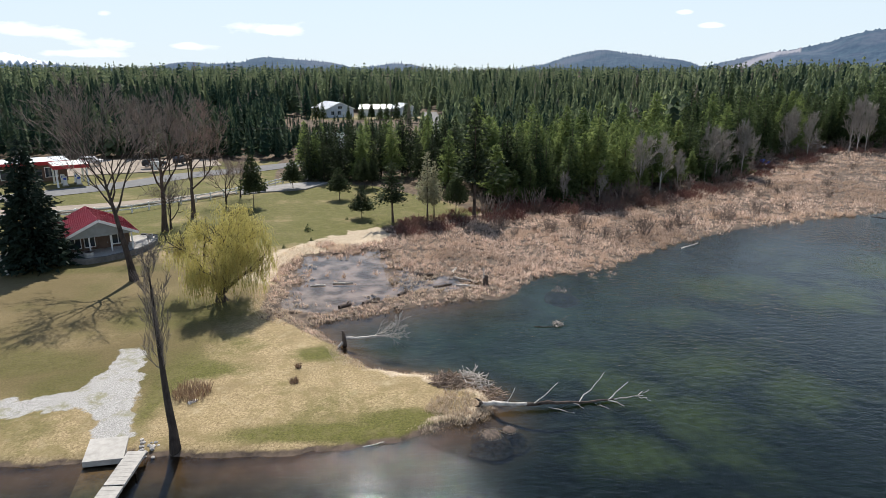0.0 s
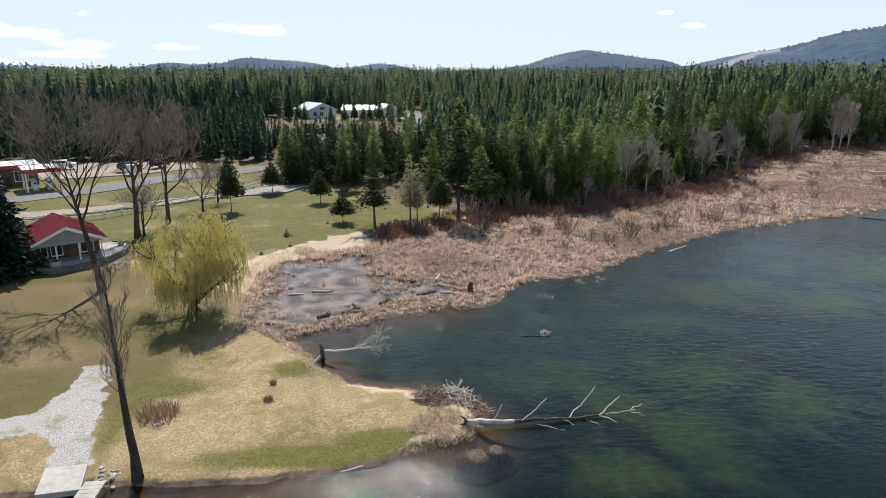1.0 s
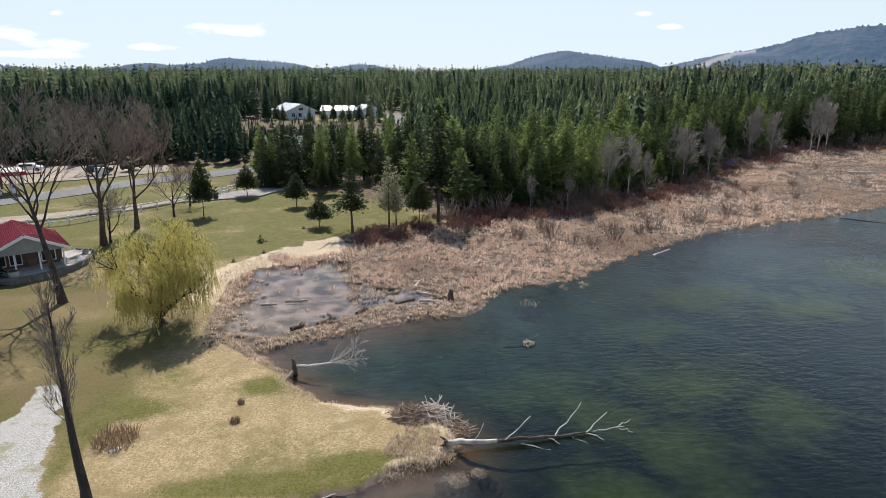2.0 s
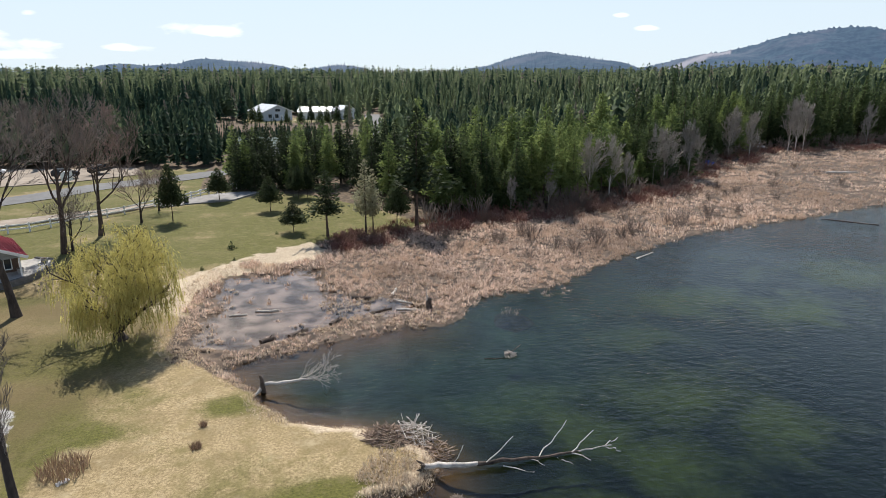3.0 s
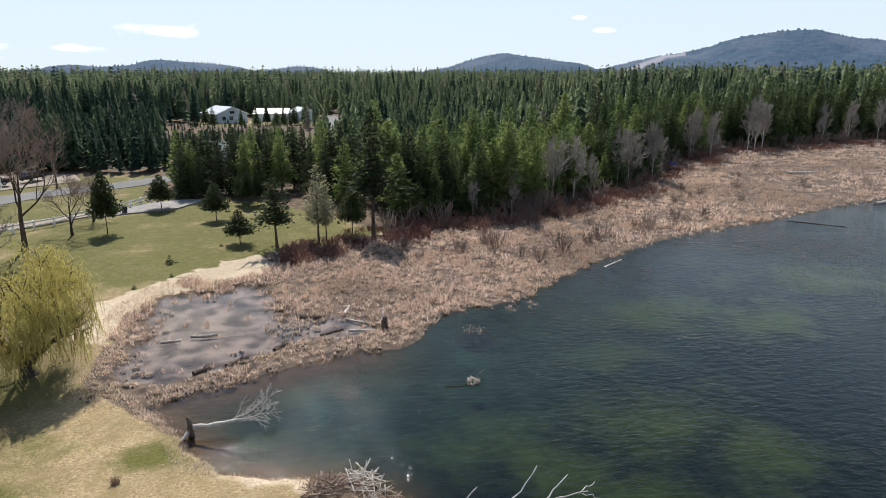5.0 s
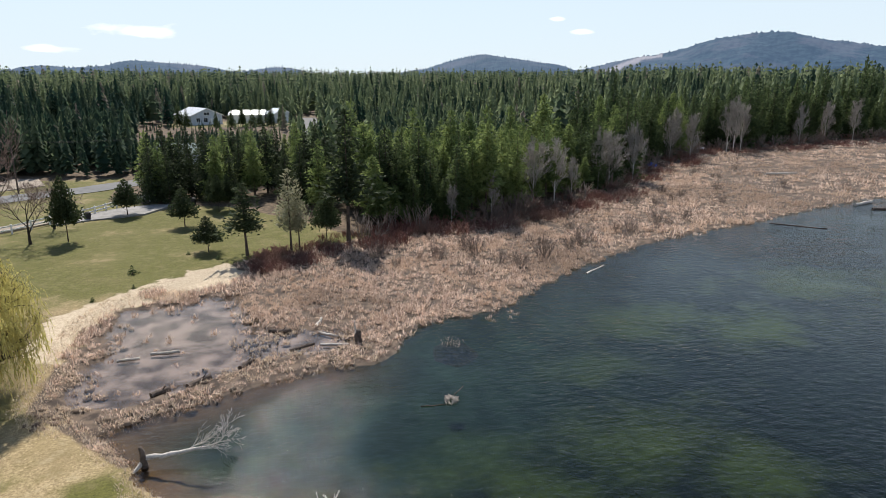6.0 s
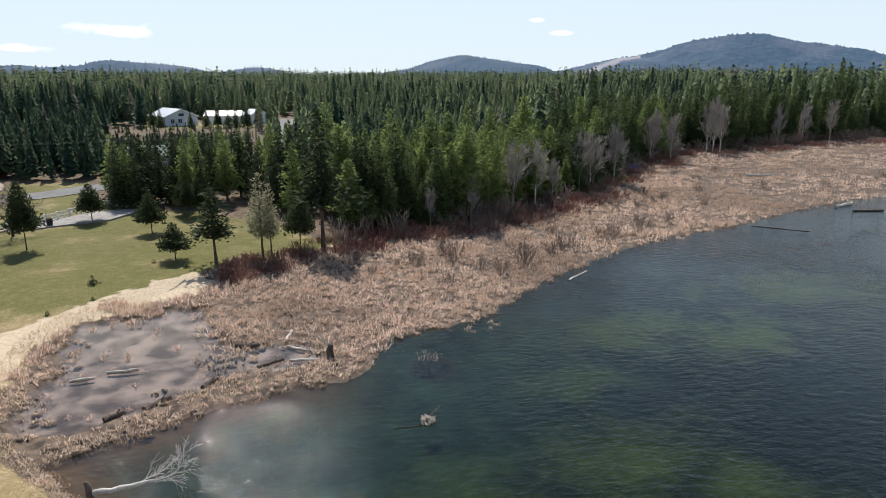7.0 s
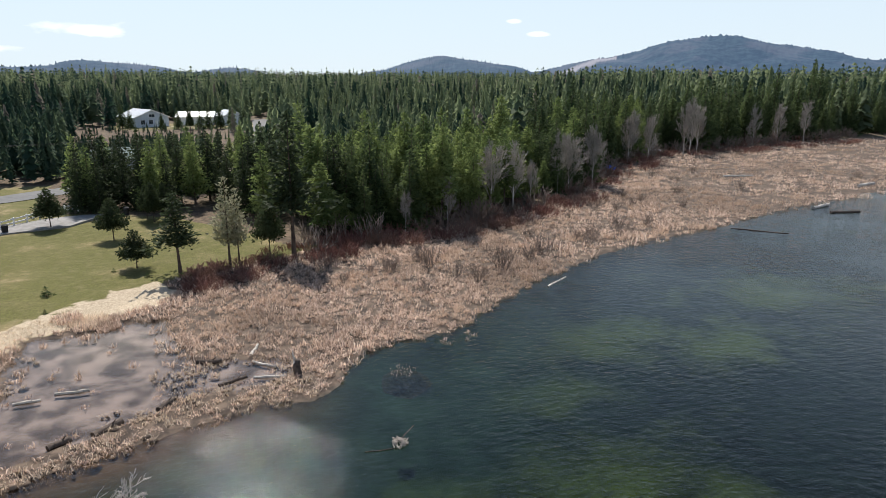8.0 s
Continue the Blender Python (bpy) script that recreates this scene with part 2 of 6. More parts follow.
col = k.mix(edged(zb[0], 0.4, 0.6, 1.3), col, gravc)
bedc = k.mix(k.ramp(k.noise(0.6, 5, 0.7), 0.35, 0.7), (0.004, 0.009, 0.009), (0.02, 0.03, 0.023))
alg = k.math("ADD", zc[0], k.math("MULTIPLY", k.math("SUBTRACT", k.noise(0.22, 5, 0.65), 0.5), 2.4))
bedc = k.mix(k.ramp(alg, 0.15, 1.25), bedc, k.mix(k.noise(1.4, 4), (0.085, 0.09, 0.022), (0.28, 0.275, 0.06)))
bedc = k.mix(k.math("MULTIPLY", k.attr("dull")[1], k.ramp(k.noise(0.3, 4, 0.6), 0.3, 0.7, 0.45, 1.0)), bedc, k.mix(k.noise(0.8, 4), (0.05, 0.085, 0.082), (0.11, 0.16, 0.145)))
bedc = k.mix(zc[1], bedc, k.mix(mid, (0.12, 0.088, 0.06), (0.29, 0.215, 0.155)))
col = k.mix(zb[1], col, bedc)
k.colour(col)
k.bump(k.math("ADD", fine, k.math("MULTIPLY", mid, 1.5)), 0.5, 0.06)
M_GROUND = k.m

# water: clear over its bed, mirror-like by Fresnel, wind ripples on the lake, calm in the pond
k = Mat("lake_water", 0.05)
calm = k.attr("calm")
wv = k.noise(1.0, 2, 0.45, (1.3, 2.2, 1.0))
wv2 = k.noise(1.0, 2, 0.5, (5.4, 5.2, 1.0))
gust = k.ramp(k.noise(0.06, 3), 0.35, 0.65, 0.6, 1.25)
hgt = k.math("MULTIPLY", k.math("ADD", wv, k.math("MULTIPLY", wv2, 0.5)), k.math("MULTIPLY", gust, k.ramp(calm[0], 0, 1, 1.0, 0.03)))
gl = k.t.nodes.new("ShaderNodeBsdfGlossy")
gl.inputs["Roughness"].default_value = 0.05
fr = k.t.nodes.new("ShaderNodeFresnel")
fr.inputs[0].default_value = 1.38
bn = k.bump(hgt, 1.0, 0.072, gl.inputs["Normal"])
k.t.links.new(bn, fr.inputs["Normal"])
tp = k.t.nodes.new("ShaderNodeBsdfTransparent")
k.put(k.mix(calm[0], k.mix(calm[1], (0.33, 0.42, 0.33), (0.62, 0.56, 0.46)), (0.93, 0.91, 0.9)), tp.inputs[0])
mx = k.t.nodes.new("ShaderNodeMixShader")
k.t.links.new(fr.outputs[0], mx.inputs[0])
k.t.links.new(tp.outputs[0], mx.inputs[1])
k.t.links.new(gl.outputs[0], mx.inputs[2])
k.t.links.new(mx.outputs[0], k.t.nodes["Material Output"].inputs[0])
M_WATER = k.m

# far hills: wooded slopes, the blue haze of kilometres put into colour and emission
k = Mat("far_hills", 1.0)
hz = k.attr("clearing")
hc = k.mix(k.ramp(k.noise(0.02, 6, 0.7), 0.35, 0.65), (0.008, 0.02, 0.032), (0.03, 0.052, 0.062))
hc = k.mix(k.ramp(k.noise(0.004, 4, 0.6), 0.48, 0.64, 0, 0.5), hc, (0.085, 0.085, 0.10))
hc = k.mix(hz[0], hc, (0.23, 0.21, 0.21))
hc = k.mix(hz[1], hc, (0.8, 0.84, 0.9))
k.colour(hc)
# blue glow stands in for the air between; the hills are no lamps
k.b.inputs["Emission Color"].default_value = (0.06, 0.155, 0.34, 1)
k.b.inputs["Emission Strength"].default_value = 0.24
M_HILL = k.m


# ---- plan ----
SHORE = [(-4500, 0), (-200, 15), (-60, 25), (-25, 27.4), (-16, 27.9), (-13.5, 28.5), (-11.7, 28.2), (-7.7, 27.9), (-4.3, 28.1), (-1.7, 28.5), (1.0, 29.1), (2.6, 30.1), (4.4, 30.6), (5.2, 31.6), (5.6, 33.0), (5.0, 34.4), (3.4, 35.7), (1.2, 36.6), (-2.1, 37.8), (-3.8, 40.0), (-5.3, 42.6), (-6.9, 45.2), (-5.0, 46.6), (-1.2, 47.8), (0.9, 49.0), (3.0, 49.6), (5.4, 50.7), (8.4, 50.2), (9.8, 51.1), (11.2, 53.6), (12.8, 56.2), (15.6, 57.4), (19.0, 57.6), (22.5, 60.2), (25.6, 63.0), (29.6, 66.0), (34.0, 69.2), (41.0, 73.0), (48.4, 76.5), (55.5, 78.6), (67.6, 82.6), (82.7, 87.7), (95.2, 91.2), (110.4, 94.9), (180, 118), (300, 150), (800, 300), (4500, 900)]
LAKE = SHORE + [(4500, -4500), (-4500, -4500)]
POND = [(-10.2, 50.0), (-9.6, 54.0), (-9.0, 57.0), (-10.0, 60.0), (-10.0, 65.4), (-6.5, 65.2), (-4.0, 67.2), (-1.3, 67.2), (0.2, 62.0), (1.0, 58.4), (3.6, 57.6), (6.1, 57.0), (7.8, 56.0), (7.4, 54.4), (5.9, 53.2), (3.0, 52.9), (0.8, 53.3), (-0.8, 51.4), (-3.8, 49.4), (-7.0, 48.4), (-9.0, 48.6)]
EDGE = [(10.0, 85.0), (13.4, 85.0), (20.8, 88.5), (29.6, 90.3), (43.6, 98.5), (58.5, 109.0), (77.0, 131.0), (107.0, 156.0), (127.0, 159.0), (168.0, 171.0), (216.0, 180.0), (500, 270)]
MARSH = [(-5.0, 41.5), (-8.2, 45.0), (-11.4, 48.5), (-11.8, 56.0), (-12.6, 61.0), (-11.0, 66.0), (-6.0, 72.5), (-1.2, 76.6), (3.9, 78.8), (9.0, 81.3)] + EDGE[1:] + [(500, 200), (110, 85), (67, 74), (41, 66), (25, 54), (13, 48), (4, 45), (-2, 44)]
SAND = [(-14.6, 56.0), (-11.4, 54.5), (-11.6, 60.0), (-10.4, 65.0), (-6.0, 67.8), (-2.0, 70.5), (-0.6, 74.0), (-2.6, 76.0), (-7.2, 72.4), (-12.6, 66.2), (-15.2, 62.4), (-14.2, 60.5)]
DRIVE = [(-16.4, 29.6), (-14.2, 29.8), (-15.6, 34.0), (-16.6, 37.6), (-17.4, 40.7), (-19.0, 40.7), (-18.9, 37.0), (-19.4, 34.8), (-23.0, 33.9), (-34.0, 35.0), (-34.0, 32.6), (-23.0, 31.8), (-18.6, 33.0), (-16.9, 31.6)]
ROAD = [(-260, -60), (-120, 52), (-75, 83), (-54, 99.8), (-46, 107), (-39.5, 116.0), (-29.5, 123.5), (-20.0, 131.8), (-8, 143), (6, 165), (12, 205), (14, 300)]
TRACK = [(0.5, 138.0), (2.2, 150.0), (4.0, 188.0), (16.0, 246.0), (31.0, 281.0)]


def inside(x, y, poly):
    c = np.zeros(x.shape, bool)
    for (x0, y0), (x1, y1) in zip(poly, poly[1:] + poly[:1]):
        hit = (y0 > y) != (y1 > y)
        c ^= hit & (x < (x1 - x0) * (y - y0) / ((y1 - y0) or 1e-9) + x0)
    return c


def away(x, y, line):
    """The distance from a polyline."""
    best = np.full(x.shape, 1e9)
    for (x0, y0), (x1, y1) in zip(line, line[1:]):
        dx, dy = x1 - x0, y1 - y0
        s = np.clip(((x - x0) * dx + (y - y0) * dy) / (dx * dx + dy * dy), 0, 1)
        best = np.minimum(best, np.hypot(x - x0 - s * dx, y - y0 - s * dy))
    return best


def signed(x, y, poly):
    """Positive inside."""
    d = away(x, y, poly + poly[:1])
    return np.where(inside(x, y, poly), d, -d)


def step(v, lo, hi):
    s = np.clip((v - lo) / (hi - lo), 0, 1)
    return s * s * (3 - 2 * s)


def wob(x, y, f, s=0.0):
    """A cheap smooth wobble between -1 and 1."""
    return (np.sin(x * f + s + 1.7 * np.sin(y * f * 0.7 + s)) + np.sin(y * f * 1.3 + 2 * s + 1.3 * np.sin(x * f * 0.9 - s))) * 0.5


def zones(x, y):
    x, y = np.asarray(x, float), np.asarray(y, float)
    land = -signed(x, y, LAKE) + 0.22 * wob(x, y, 1.9) + 0.12 * wob(x, y, 5.1, 2)
    pond = signed(x, y, POND) + 0.3 * wob(x, y, 1.6, 1) + 0.2 * wob(x, y, 4.0, 3)
    marsh = signed(x, y, MARSH)
    return land, pond, marsh


def lift(x, y):
    """The height of the ground."""
    x, y = np.asarray(x, float), np.asarray(y, float)
    land, pond, marsh = zones(x, y)
    dry = 0.22 * step(land, 0.0, 0.5) + 0.35 * (1 - np.exp(-np.maximum(land, 0) / 9)) + 0.35 * step(land, 15, 60) + 0.04 * wob(x, y, 0.5)
    flat = 0.07 + 0.05 * wob(x, y, 1.3) + 0.03 * wob(x, y, 3.1, 1) 
    z = dry + (flat - dry) * step(marsh, -1.0, 2.0) * step(land, -0.2, 0.3)
    z = z - (0.28 + np.maximum(z, 0)) * step(pond, -0.5, 0.6) * 0.85
    deep = -0.12 - 0.5 * step(-land, 0, 3) - 1.6 * (1 - np.exp(np.minimum(land, 0) / 18)) + 0.12 * wob(x, y, 0.6)
    z = np.where(land > 0, z, np.minimum(deep * step(-land, -0.2, 0.6) - 0.05, 0.02))
    far = np.hypot(x, y)
    return z + step(far, 150, 1000) * 15 * step(land, 5, 120)


def height(x, y):
    return float(lift(np.array([x]), np.array([y]))[0])


# ---- mesh helpers ----
def tri_mesh(name, v, f):
    v, f = np.asarray(v, np.float32), np.asarray(f, np.int32)
    n = f.shape[1]
    me = bpy.data.meshes.new(name)
    me.vertices.add(len(v))
    me.vertices.foreach_set("co", v.ravel())
    me.loops.add(f.size)
    me.loops.foreach_set("vertex_index", f.ravel())
    me.polygons.add(len(f))
    me.polygons.foreach_set("loop_start", np.arange(0, f.size, n, dtype=np.int32))
    me.update(calc_edges=True)
    me.validate()
    return me


def attribute(me, name, rgb):
    a = me.attributes.new(name, "FLOAT_COLOR", "POINT")
    full = np.ones((len(me.vertices), 4), np.float32)
    full[:, : len(rgb)] = np.stack(rgb, 1)
    a.data.foreach_set("color", full.ravel())


def thing(name, m=None):
    ob = new(name)
    ob.empty_display_size = 0.3
    if m is not None:
        ob.matrix_basis = m
    return ob


def part_me(name, me, material, parent=None, label="", m=None):
    if not me.materials:
        me.materials.append(material)
    ob = new(name, me)
    ob.parent = parent
    if m is not None:
        ob.matrix_basis = m
    return tagged(ob, label)


def part(name, bm, material, parent=None, label="", smooth=False):
    me = bpy.data.meshes.new(name)
    for f in bm.faces:
        f.smooth = smooth
    bm.to_mesh(me)
    bm.free()
    return part_me(name, me, material, parent, label)


def box(bm, x0, x1, y0, y1, z0, z1, bevel=0.0, m=None):
    r = bmesh.ops.create_cube(bm, size=1)
    vs = r["verts"]
    for v in vs:
        v.co = Vector(((x0 + x1) / 2 + v.co.x * (x1 - x0), (y0 + y1) / 2 + v.co.y * (y1 - y0), (z0 + z1) / 2 + v.co.z * (z1 - z0)))
        if m is not None:
            v.co = m @ v.co
    if bevel:
        bmesh.ops.bevel(bm, geom=list({e for v in vs for e in v.link_edges}), offset=bevel, segments=1, affect="EDGES")
    return bm


def box_part(name, dims, material, parent, label="", bevel=0.02, m=None):
    return part(name, box(bmesh.new(), *dims, bevel, m), material, parent, label)


def tubes(p0, p1, r0, r1, sides=4):
    """One open tapered tube from each p0 to its p1."""
    p0, p1 = np.asarray(p0, float), np.asarray(p1, float)
    r0, r1 = np.asarray(r0, float), np.asarray(r1, float)
    d = p1 - p0
    d /= np.maximum(np.linalg.norm(d, axis=1, keepdims=True), 1e-9)
    ref = np.where(np.abs(d[:, 2:3]) < 0.9, np.array([[0.0, 0, 1]]), np.array([[1.0, 0, 0]]))
    u = np.cross(d, ref)
    u /= np.linalg.norm(u, axis=1, keepdims=True)
    w = np.cross(d, u)
    ang = np.arange(sides) * 2 * np.pi / sides
    ring = np.cos(ang)[None, :, None] * u[:, None] + np.sin(ang)[None, :, None] * w[:, None]
    v = np.concatenate([p0[:, None] + ring * r0[:, None, None], p1[:, None] + ring * r1[:, None, None]], 1)
    i = np.arange(sides)
    j = (i + 1) % sides
    f = np.concatenate([np.stack([i, j, j + sides], 1), np.stack([i, j + sides, i + sides], 1)])
    f = f[None] + (np.arange(len(p0)) * 2 * sides)[:, None, None]
    return v.reshape(-1, 3), f.reshape(-1, 3)


def spikes(c, d, w, size, ratio=0.33):
    """One triangle from each c, pointing along d, spread along w."""
    size = size[:, None]
    v = np.stack([c - w * size * ratio, c + w * size * ratio, c + d * size], 1)
    return v.reshape(-1, 3), np.arange(len(c) * 3).reshape(-1, 3)


def unit(a):
    return a / np.maximum(np.linalg.norm(a, axis=-1, keepdims=True), 1e-9)


def merged(*pieces):
    v, f, n = [], [], 0
    for a, b in pieces:
        v.append(a)
        f.append(b + n)
        n += len(a)
    return np.concatenate(v), np.concatenate(f)

# ---- ground, water, hills ----
def spread(lo, hi, fine, far0, far1):
    mid = np.arange(lo, hi, fine)
    up, dn, s = [hi], [lo], fine
    while up[-1] < far1:
        s *= 1.16
        up.append(up[-1] + s)
    s = fine
    while dn[-1] > far0:
        s *= 1.16
        dn.append(dn[-1] - s)
    return np.array(sorted(dn[1:] + list(mid) + up))


def sheet(xs, ys):
    gx, gy = np.meshgrid(xs, ys)
    i = np.arange(len(xs) * len(ys)).reshape(len(ys), len(xs))
    f = np.stack([i[:-1, :-1], i[:-1, 1:], i[1:, 1:], i[1:, :-1]], -1).reshape(-1, 4)
    return gx.ravel(), gy.ravel(), f


gx, gy, gf = sheet(spread(-40, 46, 0.36, -4800, 4800), spread(22, 104, 0.36, -4800, 4800))
land, pond, marsh = zones(gx, gy)
me = tri_mesh("ground", np.stack([gx, gy, lift(gx, gy)], 1), gf)
me.polygons.foreach_set("use_smooth", np.ones(len(gf), bool))
edge_d = np.where(inside(gx, gy, EDGE + [(4500, 900), (4500, 4700), (-4500, 4700), (-4500, 150), (-80, 138), (-26, 138), (-22, 112), (-4, 104), (6, 92)]), 1.0, 0.0)
clear = np.maximum(step(away(gx, gy, TRACK), 4.5, 2.0), step(np.hypot((gx + 8) / 34, (gy - 272) / 20), 1.1, 0.8))
sand = step(signed(gx, gy, SAND) + 0.5 * wob(gx, gy, 1.5, 4) + 0.4 * wob(gx, gy, 3.7, 5), -1.0, 0.9) * 0.85
bank = step(np.abs(land - 0.3), 1.5, 0.2) * step(gx, -5, 0) * (gy < 50) * 0.7 * step(gy, 29.5, 31)
front = step(land, 0.7, 0.1) * (gy < 32)
attribute(me, "zone_a", (np.maximum(np.maximum(sand, bank), clear * 0.5), np.maximum(step(marsh, -0.8, 0.8) * (1 - sand), front * 0.8), edge_d * (1 - clear)))
GREEN = [(-20, 36, 5, 2.5), (-24, 38.5, 5, 2.5), (-5.6, 39.6, 2.2, 1.4), (-12.6, 37.2, 3, 1.4), (0.4, 30.6, 3, 1.3), (-14.3, 35, 1.2, 6), (-5, 29.5, 7, 1.0), (-30, 59.6, 9, 1.6), (-31, 76, 5, 4), (-17, 48, 6, 4)]
gm = 0.4 * step(gy, 62, 72) + 0.24
for cx, cy, sx, sy in GREEN:
    gm = np.maximum(gm, 0.95 * np.exp(-((gx - cx) / sx) ** 2 - ((gy - cy) / sy) ** 2))
gm = np.maximum(gm, 0.75 * step(gy, 66, 74) * step(-gx, -8, 2) * step(gy, 118, 100))
gm = gm + 0.12 * wob(gx, gy, 0.33, 1)
attribute(me, "zone_b", (step(signed(gx, gy, DRIVE) + 0.25 * wob(gx, gy, 2.3, 6), -0.8, 0.8), step(-land, -0.15, 0.35), gm))
alg = np.zeros_like(gx)
for cx, cy, sx, sy in [(22.5, 40, 6, 5), (18.5, 31.5, 4.5, 4.5), (26.5, 36, 4.5, 4.5), (14.5, 37, 4, 4), (33, 56, 8, 5), (41, 53.5, 9, 5), (12, 40, 5, 4), (24, 49, 6, 3), (13, 29, 4, 3), (56, 62, 12, 6)]:
    alg = np.maximum(alg, np.exp(-((gx - cx) / sx) ** 2 - ((gy - cy) / sy) ** 2))
attribute(me, "dull", (np.clip(step(-gx, 9.5, 17) * step(gy, 31, 36) * step(gy, 66, 60) + 0.3 * wob(gx, gy, 0.45, 2) - 0.1, 0, 1), step(-land, 20, 2) * step(gx, -6, 0) * step(gx, 40, 18) * step(gy, 34, 44), gx * 0))
attribute(me, "zone_c", (alg, step(-land, 5.0, 0.0) * step(gx, 14, 4), step(pond, -0.3, 0.6)))
ground = part_me("ground", me, M_GROUND)
tagged(ground, "lawn of straw and new grass, marsh mud, sand and lake bed", "ground", kind="structure")

wx, wy, wf = sheet(spread(-20, 60, 1.0, -4700, 4700), spread(18, 90, 1.0, -4700, 400))
me = tri_mesh("water", np.stack([wx, wy, wx * 0], 1), wf)
l2, p2, m2 = zones(wx, wy)
attribute(me, "calm", (step(p2, -2.0, 0.3), step(-l2, 4.5, 0.3) * step(wx, 12, 5), wx * 0))
water = part_me("water", me, M_WATER)
tagged(water, "clear dark lake water with wind ripples", "lake", kind="structure")


def hill(name, r, outline, label, clearing=None, snow=False, rough=6.0):
    """A wooded hill r metres off; outline: azimuth and the skyline's angle in degrees."""
    azs = np.linspace(outline[0][0], outline[-1][0], 420)
    top = np.interp(azs, [a for a, e in outline], [e for a, e in outline])
    kern = np.hanning(25)
    top = np.convolve(np.pad(top, 12, mode="edge"), kern / kern.sum(), "valid")
    rs = np.linspace(-1, 0.5, 26)
    a, s = np.meshgrid(np.radians(azs), rs)
    rr = r * (1 + 0.22 * s)
    hz = np.tan(np.radians(top))[None] * rr * np.where(s < 0, np.cos(s * np.pi / 2) ** 0.8, np.cos(s * np.pi)) + 18 * (np.abs(s) < 0.99)
    rng = np.random.default_rng(len(name) + int(r))
    hz = hz + rng.normal(0, rough * 0.3, hz.shape) + rough * 1.6 * (rng.random(hz.shape) > 0.93) * (np.abs(s) < 0.2) + 14 * wob(a * 60, s * 5, 1.0, 1) * (s < -0.15) * (s > -0.95)
    i = np.arange(a.size).reshape(a.shape)
    f = np.stack([i[:-1, :-1], i[:-1, 1:], i[1:, 1:], i[1:, :-1]], -1).reshape(-1, 4)
    me = tri_mesh(name, np.stack([rr * np.sin(a), rr * np.cos(a), hz], -1).reshape(-1, 3), f)
    cm = np.zeros(a.shape)
    if clearing:
        a0, a1, s0, s1 = clearing
        mid = s0 + (s1 - s0) * (np.degrees(a) - a0) / (a1 - a0)
        cm = ((np.degrees(a) > a0) & (np.degrees(a) < a1)) * step(np.abs(s - mid) + 0.05 * wob(a * 260, s * 9, 1.0), 0.16, 0.05)
    sm = np.where(snow, step(hz / hz.max() + 0.15 * wob(a * 700, s * 9, 1.1), 0.4, 0.6), 0)
    attribute(me, "clearing", (cm.ravel(), (sm * np.ones(a.shape)).ravel(), cm.ravel() * 0))
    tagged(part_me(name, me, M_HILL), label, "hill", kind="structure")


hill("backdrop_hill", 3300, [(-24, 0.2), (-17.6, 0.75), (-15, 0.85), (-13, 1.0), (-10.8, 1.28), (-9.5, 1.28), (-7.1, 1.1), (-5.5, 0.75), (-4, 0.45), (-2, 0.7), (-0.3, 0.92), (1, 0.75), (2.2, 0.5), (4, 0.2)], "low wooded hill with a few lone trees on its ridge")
hill("backdrop_hill", 3700, [(7, 0.1), (11, 0.5), (13, 0.95), (14.5, 1.5), (16, 1.82), (17.4, 1.92), (19, 1.82), (20.9, 1.58), (23, 1.18), (25.1, 0.75), (28, 0.3)], "rounded wooded hill with blue distance haze in its colour")
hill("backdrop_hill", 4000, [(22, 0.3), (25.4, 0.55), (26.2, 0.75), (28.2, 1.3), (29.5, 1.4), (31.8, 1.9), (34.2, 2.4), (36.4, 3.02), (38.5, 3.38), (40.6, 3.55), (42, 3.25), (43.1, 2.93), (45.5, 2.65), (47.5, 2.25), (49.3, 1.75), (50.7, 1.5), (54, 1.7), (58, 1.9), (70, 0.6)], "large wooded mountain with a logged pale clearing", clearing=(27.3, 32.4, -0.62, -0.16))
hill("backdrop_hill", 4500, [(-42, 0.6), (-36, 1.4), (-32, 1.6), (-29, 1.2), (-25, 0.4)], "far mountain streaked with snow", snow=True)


# ---- roads and hard ground ----
def ribbon(name, line, width, material, label, category, up=0.05, steps=14):
    pts = []
    for i in range(len(line) - 1):
        p = [np.array(line[max(0, min(len(line) - 1, i + j))], float) for j in (-1, 0, 1, 2)]
        for q in range(steps):
            t = q / steps
            pts.append(0.5 * (2 * p[1] + (p[2] - p[0]) * t + (2 * p[0] - 5 * p[1] + 4 * p[2] - p[3]) * t * t + (3 * p[1] - p[0] - 3 * p[2] + p[3]) * t ** 3))
    pts = np.array(pts)
    d = unit(np.gradient(pts, axis=0))
    n = np.stack([-d[:, 1], d[:, 0]], 1)
    cols = np.linspace(-1, 1, 5)
    g = pts[:, None] + n[:, None] * cols[None, :, None] * width / 2
    z = lift(g[..., 0], g[..., 1]).max(axis=1, keepdims=True) + up - 0.03 * cols[None] ** 2
    top = np.concatenate([g, z[..., None]], 2).reshape(-1, 3)
    i = np.arange(len(top)).reshape(len(pts), 5)
    f = np.stack([i[:-1, :-1], i[1:, :-1], i[1:, 1:], i[:-1, 1:]], -1).reshape(-1, 4)
    tagged(part_me(name, tri_mesh(name, top, f), material), label, category, kind="structure")


ribbon("road", ROAD, 6.6, M_ASPHALT, "two-lane asphalt road, grey and worn", "road", 0.10)
ribbon("track", TRACK, 3.0, M_DIRT, "pale dirt track through the wood", "track", 0.08)


